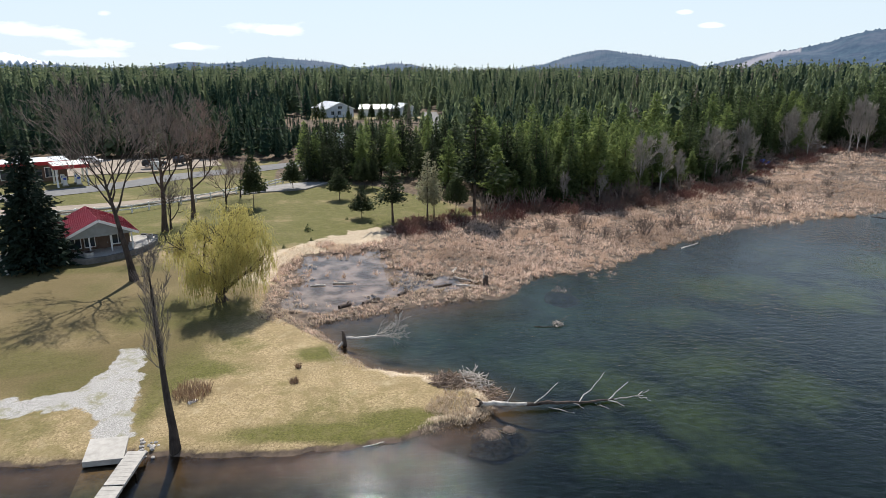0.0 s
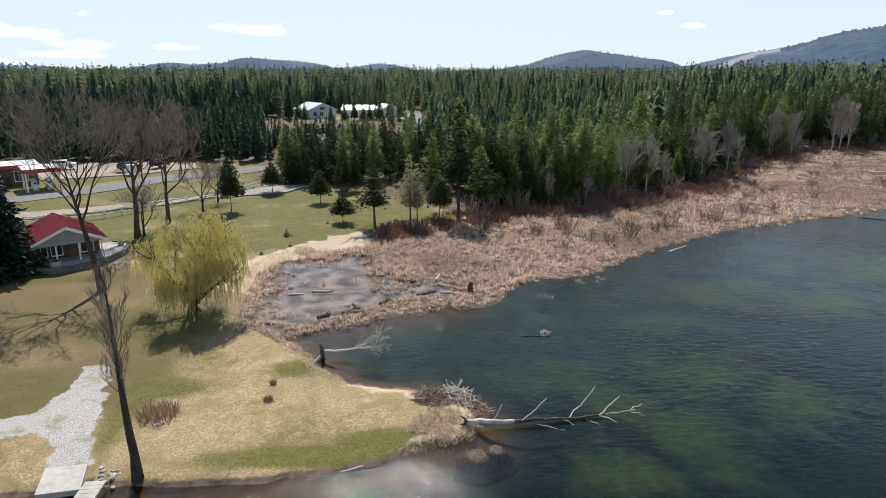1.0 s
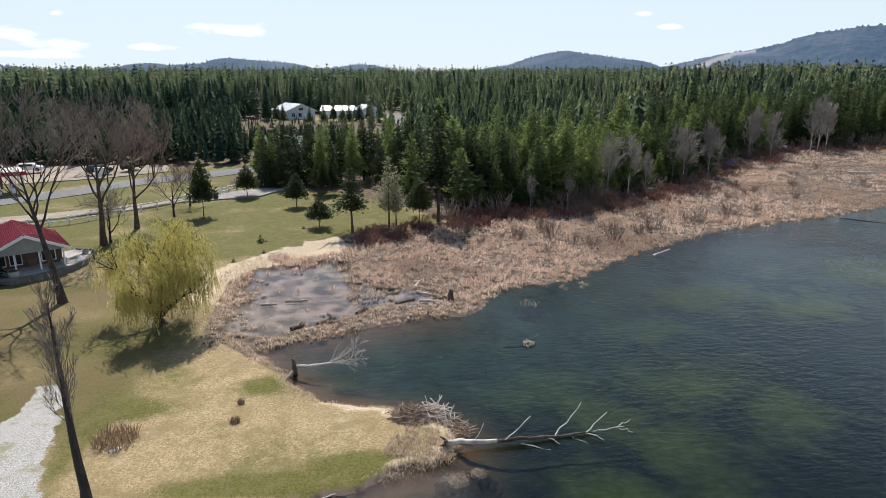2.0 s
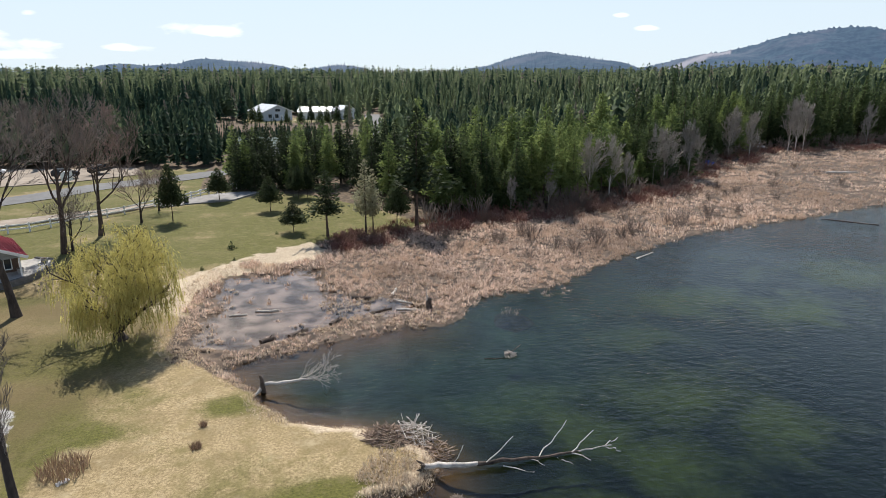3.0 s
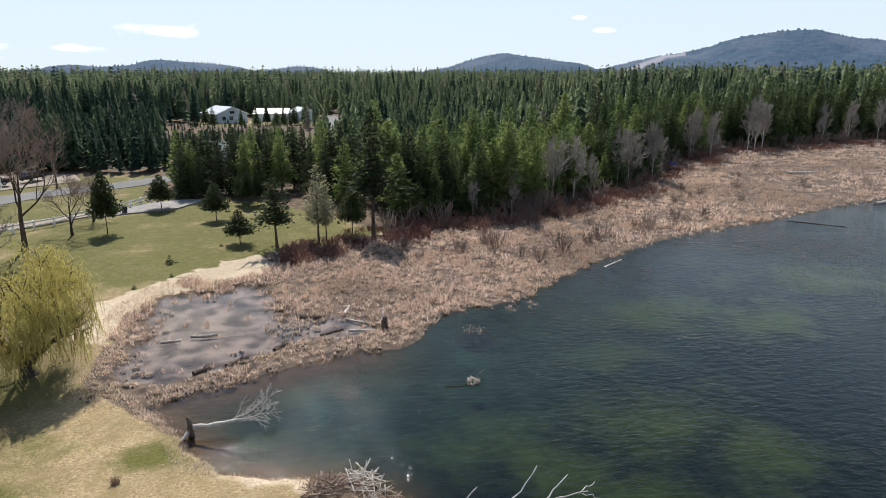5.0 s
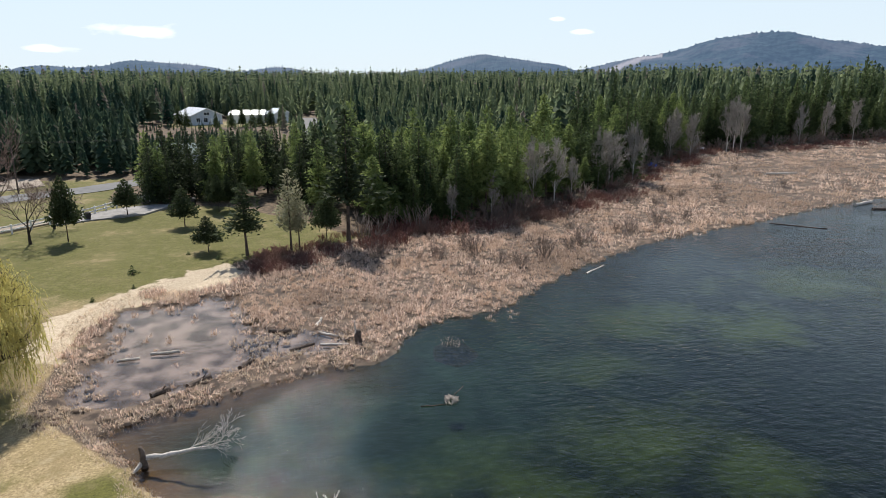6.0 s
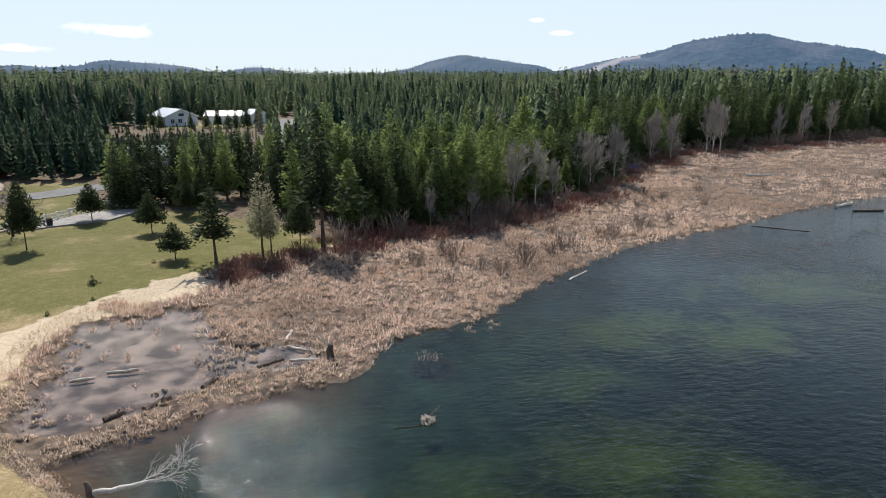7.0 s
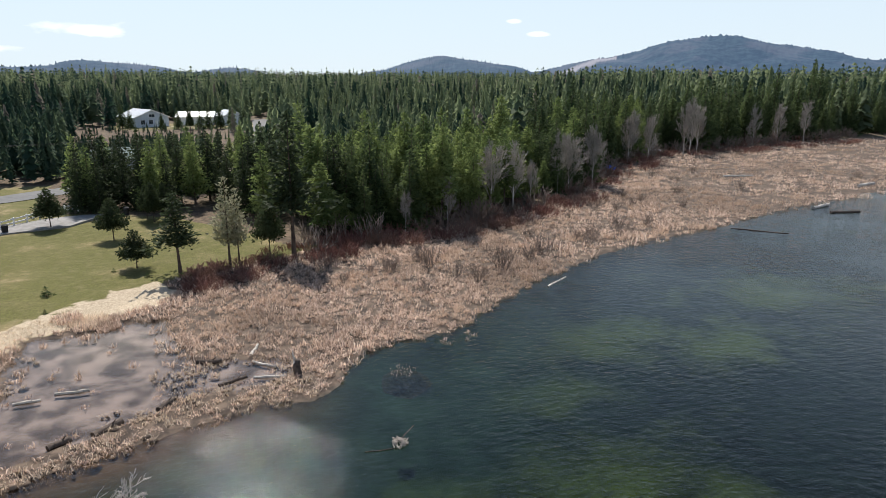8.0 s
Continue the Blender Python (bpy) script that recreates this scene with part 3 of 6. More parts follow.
def slab(name, outline, z, thick, material, label, category, kind="structure"):
    bm = bmesh.new()
    fc = bm.faces.new([bm.verts.new((x, y, z)) for x, y in outline])
    if fc.normal.z < 0:
        fc.normal_flip()
    r = bmesh.ops.extrude_face_region(bm, geom=[fc])
    bmesh.ops.translate(bm, vec=(0, 0, -thick), verts=[v for v in r["geom"] if isinstance(v, bmesh.types.BMVert)])
    bmesh.ops.recalc_face_normals(bm, faces=bm.faces)
    return tagged(part(name, bm, material), label, category, kind=kind)


slab("pavement", [(-24.5, 96.5), (-20.9, 98.6), (-18.2, 99.6), (-15.0, 101.0), (-13.6, 104.0), (-12.0, 106.4), (-12.6, 107.6), (-15.4, 107.6), (-18.6, 106.4), (-21.4, 104.0), (-25.0, 99.5)], 1.1, 0.4, M_PAD, "pale concrete turning pad beside the lawn", "pavement")
slab("lot", [(-96, 112), (-68, 108), (-62, 116), (-46, 122), (-36, 130), (-40, 139), (-70, 140), (-100, 134)], 1.06, 0.4, M_DIRT, "pale bare dirt lot beside the road", "lot")
slab("driveway", [(-60, 78), (-47, 83), (-38, 88.5), (-30, 93), (-25, 98), (-26.5, 99.5), (-33, 95.5), (-42, 90.5), (-62, 84)], 1.12, 0.5, M_DIRT, "grey gravel driveway behind the fence", "driveway")


# ---- trees ----
def conifer(rng, h, radius, low, levels, arms, clumps, size, droop=0.35, power=0.8, ragged=0.15, loose=0.3):
    """Crown of needle clumps: tiers of arms from the height low up to h."""
    c, d, s = [], [], []
    for i in range(levels):
        t = (i + rng.random() * 0.6) / levels
        z = low + (h - low) * t
        reach = radius * (1 - t) ** power * (1 + rng.normal(0, ragged)) + 0.12
        a0 = rng.random() * 6.28
        for j in range(max(3, int(arms * (1 - 0.5 * t)))):
            a = a0 + j * 6.283 / max(3, int(arms * (1 - 0.5 * t))) + rng.normal(0, 0.25)
            ln = max(0.15, reach * (1 + rng.normal(0, ragged)))
            out = np.array([math.cos(a), math.sin(a), 0])
            n = max(2, int(clumps * ln / radius + 1))
            q = (rng.random(n) ** 0.7)[:, None]
            p = np.array([0, 0, z]) + out * q * ln + np.array([0, 0, -1.0]) * (droop * ln * q ** 1.6) + rng.normal(0, 0.07 * ln + 0.05, (n, 3))
            c.append(p)
            d.append(unit(out * 0.8 + np.array([0, 0, 0.1 - 0.6 * droop]) + rng.normal(0, loose, (n, 3))))
            s.append(size * (0.7 + 0.7 * rng.random(n)) * (1 - 0.35 * t))
    tip = np.array([[0, 0, h - size * 0.6]] * 4) + rng.normal(0, 0.04, (4, 3))
    c.append(tip)
    d.append(unit(np.array([[0, 0, 1.0]] * 4) + rng.normal(0, 0.15, (4, 3))))
    s.append(np.full(4, size * 1.1))
    c, d, s = np.concatenate(c), np.concatenate(d), np.concatenate(s)
    w = unit(np.cross(d, rng.normal(0, 1, d.shape) + np.array([0, 0, 0.8])))
    return spikes(c, d, w, s)


def stem(rng, h, r, bend=0.15, lean=(0.0, 0.0), n=7, sides=7):
    z = np.linspace(0, h, n)
    p = np.stack([lean[0] * z / h + np.cumsum(rng.normal(0, bend, n)) * (z > 0), lean[1] * z / h + np.cumsum(rng.normal(0, bend, n)) * (z > 0), z], 1)
    p[0, 2] -= 0.25
    rr = r * (1 - 0.9 * z / h)
    rr[0] *= 1.35
    v = []
    ang = np.arange(sides) * 2 * np.pi / sides
    for q, k_ in zip(p, rr):
        v.append(q + np.stack([np.cos(ang) * k_, np.sin(ang) * k_, ang * 0], 1))
    f = []
    for a in range(n - 1):
        for b in range(sides):
            c = (b + 1) % sides
            f += [(a * sides + b, a * sides + c, (a + 1) * sides + c), (a * sides + b, (a + 1) * sides + c, (a + 1) * sides + b)]
    return np.concatenate(v), np.array(f), p, rr


def make_conifer(name, seed, h, radius, low, levels, arms, clumps, size, needles, bark, **kw):
    rng = np.random.default_rng(seed)
    t = thing(name)
    v, f, p, r = stem(rng, h * 0.97, 0.011 * h + 0.03, 0.03)
    # a few dead arms under the crown
    n = 10
    z = rng.uniform(low * 0.3 + 0.04 * h, low + 0.2 * (h - low), n)
    a = rng.uniform(0, 6.28, n)
    ln = rng.uniform(0.2, 0.5, n) * radius
    p0 = np.stack([a * 0, a * 0, z], 1)
    tv = tubes(p0, p0 + np.stack([np.cos(a) * ln, np.sin(a) * ln, -0.15 * ln], 1), np.full(n, 0.03), np.full(n, 0.01), 3)
    v, f = merged((v, f), tv)
    part_me("trunk", tri_mesh("trunk", v, f), bark, t)
    part_me("crown", tri_mesh("crown", *conifer(rng, h, radius, low, levels, arms, clumps, size, **kw)), needles, t)
    return t


def branches(rng, start, direction, length, radius, depth, up=0.12, fork=(2, 4), spread_=0.55, shrink=0.68, out=None, wiggle=0.18, pieces=4):
    """A bare branching crown as straight pieces: start, end, radii."""
    if out is None:
        out = []
    p, d = np.array(start, float), unit(np.array(direction, float))
    seg = length / pieces
    for i in range(pieces):
        d = unit(d + rng.normal(0, wiggle, 3) + np.array([0, 0, up * 0.5]))
        q = p + d * seg
        r0, r1 = radius * (1 - 0.5 * i / pieces), radius * (1 - 0.5 * (i + 1) / pieces)
        out.append((p, q, r0, r1, depth))
        p = q
        if depth > 0 and (i >= 1 or depth < 3):
            for _ in range(rng.integers(*fork) if i == pieces - 1 else rng.integers(1, 3)):
                side = unit(np.cross(d, rng.normal(0, 1, 3)))
                nd = unit(d * (1 - spread_ * 0.5) + side * spread_ * rng.uniform(0.6, 1.3) + np.array([0, 0, up]))
                branches(rng, p, nd, length * shrink * rng.uniform(0.7, 1.15), r1 * 0.62, depth - 1, up, fork, spread_, shrink, out, wiggle, max(2, pieces - 1))
    return out


def bare_parts(t, segs, bark, twig, split):
    """Thick wood as the trunk, thin wood as the crown."""
    for nm, mat_, sel, sides in (("trunk", bark, [s for s in segs if s[4] >= split], 6), ("crown", twig, [s for s in segs if s[4] < split], 3)):
        if sel:
            part_me(nm, tri_mesh(nm, *tubes([s[0] for s in sel], [s[1] for s in sel], [s[2] for s in sel], [max(s[3], 0.006) for s in sel], sides)), mat_, t)


def at(x, y, turn=0.0, size=1.0, sink=0.0, wide=None):
    return pose(x, y, height(x, y) - sink, 0, 0, turn) @ Matrix.Diagonal((size * (wide or 1), size * (wide or 1), size, 1))


# far woods: one sheet of small conifers, thinning with distance
def far_tree(rng, levels, arms, radius, power=0.75):
    v, f = [], []
    for i in range(levels):
        t = i / levels
        z = 0.1 + 0.86 * t + 0.02 * rng.random()
        for j in range(arms):
            a = j * 6.283 / arms + rng.random() * 1.2 + i
            r = radius * (1 - t) ** power * rng.uniform(0.65, 1.25) + 0.012
            o = np.array([math.cos(a), math.sin(a), 0.0])
            s = np.array([-o[1], o[0], 0.0])
            b = len(v)
            v += [np.array([0, 0, z + 0.075]), o * r * 0.55 + s * r * 0.46 + [0, 0, z + 0.012], o * r + [0, 0, z - 0.05 * rng.random() - 0.02], o * r * 0.55 - s * r * 0.46 + [0, 0, z + 0.012]]
            f += [(b, b + 1, b + 2), (b, b + 2, b + 3)]
    return np.array(v), np.array(f)


def in_woods(x, y):
    ok = inside(x, y, EDGE + [(4500, 900), (4500, 4700), (-4500, 4700), (-4500, 150), (-90, 143), (-44, 143), (-30, 137), (-24, 140), (-16, 146), (-7, 152), (0, 154), (7, 130), (9, 100)])
    ok &= away(x, y, TRACK) > 3.0
    ok &= away(x, y, ROAD) > 5.0
    ok &= np.hypot((x + 10) / 30, (y - 275) / 17) > 1
    ok &= np.hypot((x - 28) / 12, (y - 262) / 14) > 1
    ok &= np.hypot((x + 18) / 9, (y - 160) / 8) > 1
    return ok


def tree_top(x, y, rng):
    d = np.hypot(x, y)
    a = np.degrees(np.arctan2(x, y))
    h = 10.5 + 3.5 * step(d, 120, 330) + 3.6 * step(a, 20, 34) * step(x, 30, 70) + 2.0 * step(d, 350, 800)
    h = h * rng.uniform(0.45, 1.1, x.shape) * np.where(rng.random(x.shape) > 0.9, 1.28, 1.0)
    view = np.maximum(18.2 - d * 0.0665 - lift(x, y), 3.0)
    open_view = (a > -10.2) & (a < 0.8) & (y < 262)
    h = np.where(open_view, np.minimum(h, view * rng.uniform(0.7, 1.05, x.shape)), h)
    return h


def scatter(rng, r0, r1, gap, a0=-50, a1=68):
    n = int(radians(a1 - a0) / 2 * (r1 * r1 - r0 * r0) / gap ** 2)
    a = np.radians(rng.uniform(a0, a1, n))
    r = np.sqrt(rng.uniform(r0 * r0, r1 * r1, n))
    x, y = r * np.sin(a), r * np.cos(a)
    k_ = in_woods(x, y)
    return x[k_], y[k_]


rng = np.random.default_rng(5)
NEAR_ROWS = 24.0
close_kinds = [far_tree(rng, lv_, 6, r_, pw_) for lv_, r_, pw_ in ((11, 0.155, 0.85), (10, 0.14, 0.7), (10, 0.18, 0.9), (12, 0.125, 0.8), (9, 0.165, 0.6))]
far_kinds = [far_tree(rng, lv_, 5, r_, pw_) for lv_, r_, pw_ in ((6, 0.17, 0.8), (6, 0.15, 0.75), (5, 0.2, 0.8), (6, 0.13, 0.8), (5, 0.18, 0.6))]
wood_v, wood_f, wood_t, base = [], [], [], 0
for r0, r1, gap in ((90, 200, 2.8), (200, 420, 5.4), (420, 800, 9.2), (800, 1500, 15.5)):
    x, y = scatter(rng, r0, r1, gap)
    near = (away(x, y, EDGE) < NEAR_ROWS) & (np.hypot(x, y) < 260)
    x, y = x[~near], y[~near]
    h = tree_top(x, y, rng)
    z = lift(x, y)
    which = rng.integers(0, 5, len(x))
    turn = rng.uniform(0, 6.28, len(x))
    wide = rng.uniform(0.85, 1.4, len(x))
    kinds = close_kinds if r1 < 430 else far_kinds
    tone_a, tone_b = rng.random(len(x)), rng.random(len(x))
    # trees left of azimuth -4 and nearer than 330 m get a darker tone
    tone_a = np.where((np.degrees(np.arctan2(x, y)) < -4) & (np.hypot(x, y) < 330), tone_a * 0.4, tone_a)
    for q, (tv, tf) in enumerate(kinds):
        m = which == q
        n = int(m.sum())
        c, s = np.cos(turn[m])[:, None], np.sin(turn[m])[:, None]
        hh, ww = h[m][:, None], (h[m] * wide[m])[:, None]
        px = (tv[None, :, 0] * c - tv[None, :, 1] * s) * ww + x[m][:, None]
        py = (tv[None, :, 0] * s + tv[None, :, 1] * c) * ww + y[m][:, None]
        pz = tv[None, :, 2] * hh + z[m][:, None]
        wood_v.append(np.stack([px, py, pz], -1).reshape(-1, 3))
        wood_f.append((tf[None] + (np.arange(n) * len(tv))[:, None, None]).reshape(-1, 3) + base)
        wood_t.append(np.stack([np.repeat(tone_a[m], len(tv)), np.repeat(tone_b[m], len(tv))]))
        base += n * len(tv)
me = tri_mesh("woods", np.concatenate(wood_v), np.concatenate(wood_f))
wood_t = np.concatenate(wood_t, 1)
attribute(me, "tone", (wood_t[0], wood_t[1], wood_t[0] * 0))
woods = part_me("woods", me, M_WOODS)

tagged(woods, "dense dark conifer forest rolling to the skyline", "forest", kind="stuff")

# near conifers, each a thing
FIRS = [make_conifer("fir_tree", 10 + i, 10, (1.75, 1.5, 2.0)[i], (0.9, 1.8, 0.7)[i], 34, 10, 12, 0.42, loose=0.45, needles=M_FIR, bark=M_BARK, droop=0.4, power=0.9) for i in range(3)]
PINES = [make_conifer("pine_tree", 20 + i, 10, (1.8, 1.5, 1.7)[i], (2.0, 3.4, 1.4)[i], 32, 10, 12, 0.42, M_PINE, M_BARK, droop=0.05, power=0.7, ragged=0.22, loose=0.5) for i in range(3)]
SMALL = [make_conifer("pine_tree", 30 + i, 10, (3.4, 4.0)[i], (3.3, 3.0)[i], 24, 13, 18, 0.6, M_LAWNPINE, M_BARK, droop=-0.05, power=0.7, ragged=0.12, loose=0.45) for i in range(2)]
TALL = [make_conifer("pine_tree", 40, 10, 1.35, 3.4, 30, 11, 9, 0.4, M_LAWNPINE, M_BARK, droop=0.0, power=0.55, ragged=0.35, loose=0.4)]
DARK_FIRS = [make_conifer("fir_tree", 80 + i, 10, (1.9, 1.6)[i], (1.0, 1.6)[i], 32, 10, 11, 0.42, M_LAWNPINE, M_BARK_DARK, droop=0.35, power=0.85, ragged=0.28, loose=0.45) for i in range(2)]
LARCH = make_conifer("larch_tree", 50, 10, 1.5, 2.4, 28, 8, 10, 0.4, M_LARCH, M_BARK, droop=-0.5, power=0.75, ragged=0.2)
SPRUCE = make_conifer("spruce_tree", 60, 12, 3.0, 1.1, 36, 14, 22, 0.6, M_SPRUCE, M_BARK_DARK, droop=0.45, power=0.75, ragged=0.12)

FIR_LABEL = "dark green fir with drooping boughs at the wood's edge"
PINE_LABEL = "lodgepole pine with light green needles at the wood's edge"
used = set()


def unscaled(proto):
    """Takes the first one's own size out of a copy's pose."""
    return Matrix.Diagonal((1 / proto.scale[0], 1 / proto.scale[1], 1 / proto.scale[2], 1))


def plant(proto, x, y, h, turn, label, category, group, wide=1.0, base=10.0):
    m = at(x, y, turn, h / base, 0.05, wide)
    if proto in used:
        ob = copy_thing(proto, m @ unscaled(proto))
    else:
        used.add(proto)
        ob = proto
        ob.matrix_basis = m
    return tagged(ob, label, category, group)


plant(SPRUCE, -35.4, 60.9, 12.2, 40, "tall dense blue-black spruce beside the pavilion", "tree", "", 1.0, 12.0)
LAWN = [(0, SMALL, -20.5, 88.0, 7.4, 0.6), (0, SMALL, -17.1, 101.0, 4.9, 0.95), (1, SMALL, -8.9, 92.9, 4.9, 0.85), (1, SMALL, -4.9, 80.6, 3.9, 1.0), (0, TALL, -0.8, 78.1, 7.8, 1.45), (1, SMALL, 7.7, 82.4, 6.1, 0.7), (0, TALL, 10.1, 81.8, 14.8, 1.1), (0, SMALL, -5.6, 101.0, 5.2, 0.6), (1, SMALL, -4.4, 102.2, 5.0, 0.55), (0, SMALL, -6.6, 103.0, 4.6, 0.6)]
for i, (q, fam, x, y, h, w) in enumerate(LAWN):
    plant(fam[q], x, y, h, i * 77, "young dark pine with a bare stem on the lawn" if h < 7.5 else "slender dark pine with a bare lower stem on the lawn", "tree", "pines on the lawn", w)
plant(LARCH, 3.7, 79.4, 8.8, 10, "grey-green larch just budding at the lawn's edge", "tree", "larches by the marsh", 1.0)
plant(LARCH, 4.6, 79.9, 7.6, 120, "grey-green larch just budding at the lawn's edge", "tree", "larches by the marsh", 0.8)

GROUPED = [(-14.5, 111, 8.5, 0), (-12.8, 113.5, 9.5, 1), (-10.4, 112, 8.0, 2), (-17.2, 117, 9.5, 0), (-15.5, 121, 10, 1), (-8.2, 110, 6.0, 2), (-6.5, 108.5, 7.0, 0), (-4.6, 109.5, 7.6, 2), (-3.2, 113, 9.5, 1), (-1.2, 111, 9.8, 0), (0.6, 114.5, 10.5, 1), (2.2, 118, 9.5, 2), (-6.0, 118, 9.6, 0), (-9.5, 122, 9.8, 1), (-12.5, 126, 9.5, 0), (-2.5, 124, 10.0, 2), (3.4, 107, 7.8, 1), (5.6, 103, 8.6, 0), (8.0, 99, 9.5, 2), (6.6, 110, 10.5, 0), (9.5, 106, 11, 1), (12.0, 101, 11, 0), (-5.5, 131, 8.8, 1), (2.0, 130, 9.0, 0), (-16, 132, 8.2, 2), (-11, 138, 7.6, 1), (-3, 141, 7.4, 0), (5.5, 121, 10.2, 2), (8.5, 116, 11.0, 0), (5.5, 128, 9.2, 1), (14.5, 94, 10.5, 1), (16.0, 91.5, 11.5, 0)]
rng = np.random.default_rng(18)
for i in range(30):
    x, y = rng.uniform(-17, 15), rng.uniform(108, 152)
    if float(away(np.array([x]), np.array([y]), TRACK)[0]) > 4 and float(away(np.array([x]), np.array([y]), ROAD)[0]) > 6 and math.hypot(x + 18, y - 158) > 8:
        GROUPED.append((x, y, float(np.clip(17.4 - math.hypot(x, y) * 0.0665, 5, 11)) * rng.uniform(0.75, 1.0), int(rng.integers(0, 3))))
for i, (x, y, h, q) in enumerate(GROUPED):
    fam = DARK_FIRS if i % 3 else PINES
    plant(fam[q % len(fam)], x, y, h * 1.04, i * 61, "dark fir standing close among others beyond the lawn" if fam is DARK_FIRS else "straight pine standing close among others beyond the lawn", "tree", "conifers beyond the lawn", 0.98)

for i, (x, y, h) in enumerate([(-15, 257, 7.5), (-11, 255, 8.5), (-5, 258, 8), (-1, 255, 9), (2.5, 257, 7.5), (-31, 262, 7), (-34, 265, 9), (7, 259, 8.5), (-7.5, 254, 7), (-20, 254, 6)]):
    plant(FIRS[i % 3], x, y, h, i * 47, "dark fir standing in front of the white houses", "tree", "firs before the houses", 1.1)

rng = np.random.default_rng(8)
spots = []
tries = 0
while len(spots) < 420 and tries < 60000:
    tries += 1
    s = rng.random() ** 1.5
    x = 13.5 + s * 212
    ey = float(np.interp(x, [a for a, b in EDGE], [b for a, b in EDGE]))
    y = ey + 0.6 + rng.random() ** 1.3 * NEAR_ROWS
    gap = 1.65 + 0.010 * x
    if all((x - a) ** 2 + (y - b) ** 2 > gap * gap for a, b in spots):
        spots.append((x, y))
sx, sy = np.array([a for a, b in spots]), np.array([b for a, b in spots])
hs = tree_top(sx, sy, rng) * 1.03
for i, (x, y) in enumerate(spots):
    front = y - float(np.interp(x, [a for a, b in EDGE], [b for a, b in EDGE]))
    h = float(hs[i]) * (0.85 if front < 3 and rng.random() < 0.5 else 1.0)
    pine = wob(np.array([x]), np.array([y]), 0.11, 2)[0] > (-0.75 if x < 52 else 0.85)
    fam = PINES if pine else FIRS
    plant(fam[int(rng.integers(0, 3))], x, y, h, rng.uniform(0, 360), PINE_LABEL if pine else FIR_LABEL, "tree", "conifers along the marsh", rng.uniform(0.82, 1.2) * (10.5 / h) ** 0.35)


# bare broadleaf trees
def bare_tree(name, seed, h, r, lean, depth, fork_at, bark, twig, label, group="", thin=0.55, bend=0.03, spread_=0.5, shrink=0.66, limbs=5, up=0.14, split=3, length=0.42, x=0.0, y=0.0, least=0.015):
    rng = np.random.default_rng(seed)
    t = thing(name, at(x, y))
    v, f, p, rr = stem(rng, h * 0.72, r, bend, (lean[0] * 0.72, lean[1] * 0.72), 9)
    segs = []
    for i in range(limbs):
        s = fork_at + (1 - fork_at) * (i + rng.random() * 0.7) / limbs
        q = np.array([np.interp(s, np.linspace(0, 1, len(p)), p[:, k_]) for k_ in range(3)])
        rad = float(np.interp(s, np.linspace(0, 1, len(p)), rr)) * thin + 0.012
        a = i * 2.4 + rng.random()
        branches(rng, q, (math.cos(a) * spread_ * 1.3 + lean[0] / h, math.sin(a) * spread_ * 1.3 + lean[1] / h, 0.75), h * length * (1.15 - 0.5 * s), rad, depth, up, (2, 4), spread_, shrink, segs)
    thick = [s for s in segs if s[4] >= split]
    pieces = [(v, f)]
    if thick:
        pieces.append(tubes([s[0] for s in thick], [s[1] for s in thick], [s[2] for s in thick], [s[3] for s in thick], 5))
    part_me("trunk", tri_mesh("trunk", *merged(*pieces)), bark, t)
    thin = [s for s in segs if s[4] < split]
    part_me("crown", tri_mesh("crown", *tubes([s[0] for s in thin], [s[1] for s in thin], [max(s[2], least) for s in thin], [max(s[3], least * 0.66) for s in thin], 3)), twig, t)
    return tagged(t, label, "tree", group)


bare_tree("bare_tree", 3, 15.6, 0.34, (-2.6, 0.8), 4, 0.52, M_BARK_DARK, M_TWIG, "tall leaning leafless tree with a dark trunk", x=-24.3, y=56.0, limbs=10, split=3, spread_=0.36, up=0.1, length=0.34, shrink=0.62)
bare_tree("bare_tree", 4, 15.0, 0.36, (0.4, 0.5), 4, 0.4, M_BARK, M_TWIG, "broad leafless tree with grey-brown budding twigs", x=-28.0, y=74.5, limbs=10, split=3, spread_=0.36, up=0.14, length=0.33, shrink=0.62)
bare_tree("bare_tree", 14, 13.0, 0.3, (0.8, 0.5), 4, 0.32, M_BARK, M_TWIG_RED, "broad leafless tree with reddish budding twigs", x=-27.0, y=82.0, limbs=7, split=3, spread_=0.42, up=0.14, length=0.36, shrink=0.62)
bare_tree("bare_tree", 5, 5.6, 0.16, (0.4, 0), 3, 0.2, M_BARK_DARK, M_TWIG, "small leafless tree beside the patio", x=-27.6, y=75.4, limbs=6, split=2, spread_=0.7)
bare_tree("bare_tree", 15, 6.4, 0.16, (0.2, 0), 3, 0.2, M_BARK_DARK, M_TWIG_RED, "small leafless tree with reddish twigs on the lawn", x=-24.2, y=87.8, limbs=6, split=2, spread_=0.7)
bare_tree("bare_tree", 16, 5.2, 0.14, (0.1, 0), 3, 0.2, M_BARK_DARK, M_TWIG_RED, "small leafless tree with reddish twigs on the lawn", x=-24.0, y=95.0, limbs=6, split=2, spread_=0.7)
bare_tree("bare_tree", 6, 13.6, 0.24, (-0.5, 0.2), 2, 0.42, M_BARK_DARK, M_TWIG, "thin dark leafless trunk with short side shoots", x=-11.5, y=28.6, limbs=30, split=9, spread_=0.38, length=0.09, up=0.32, least=0.008, thin=0.05, bend=0.015)
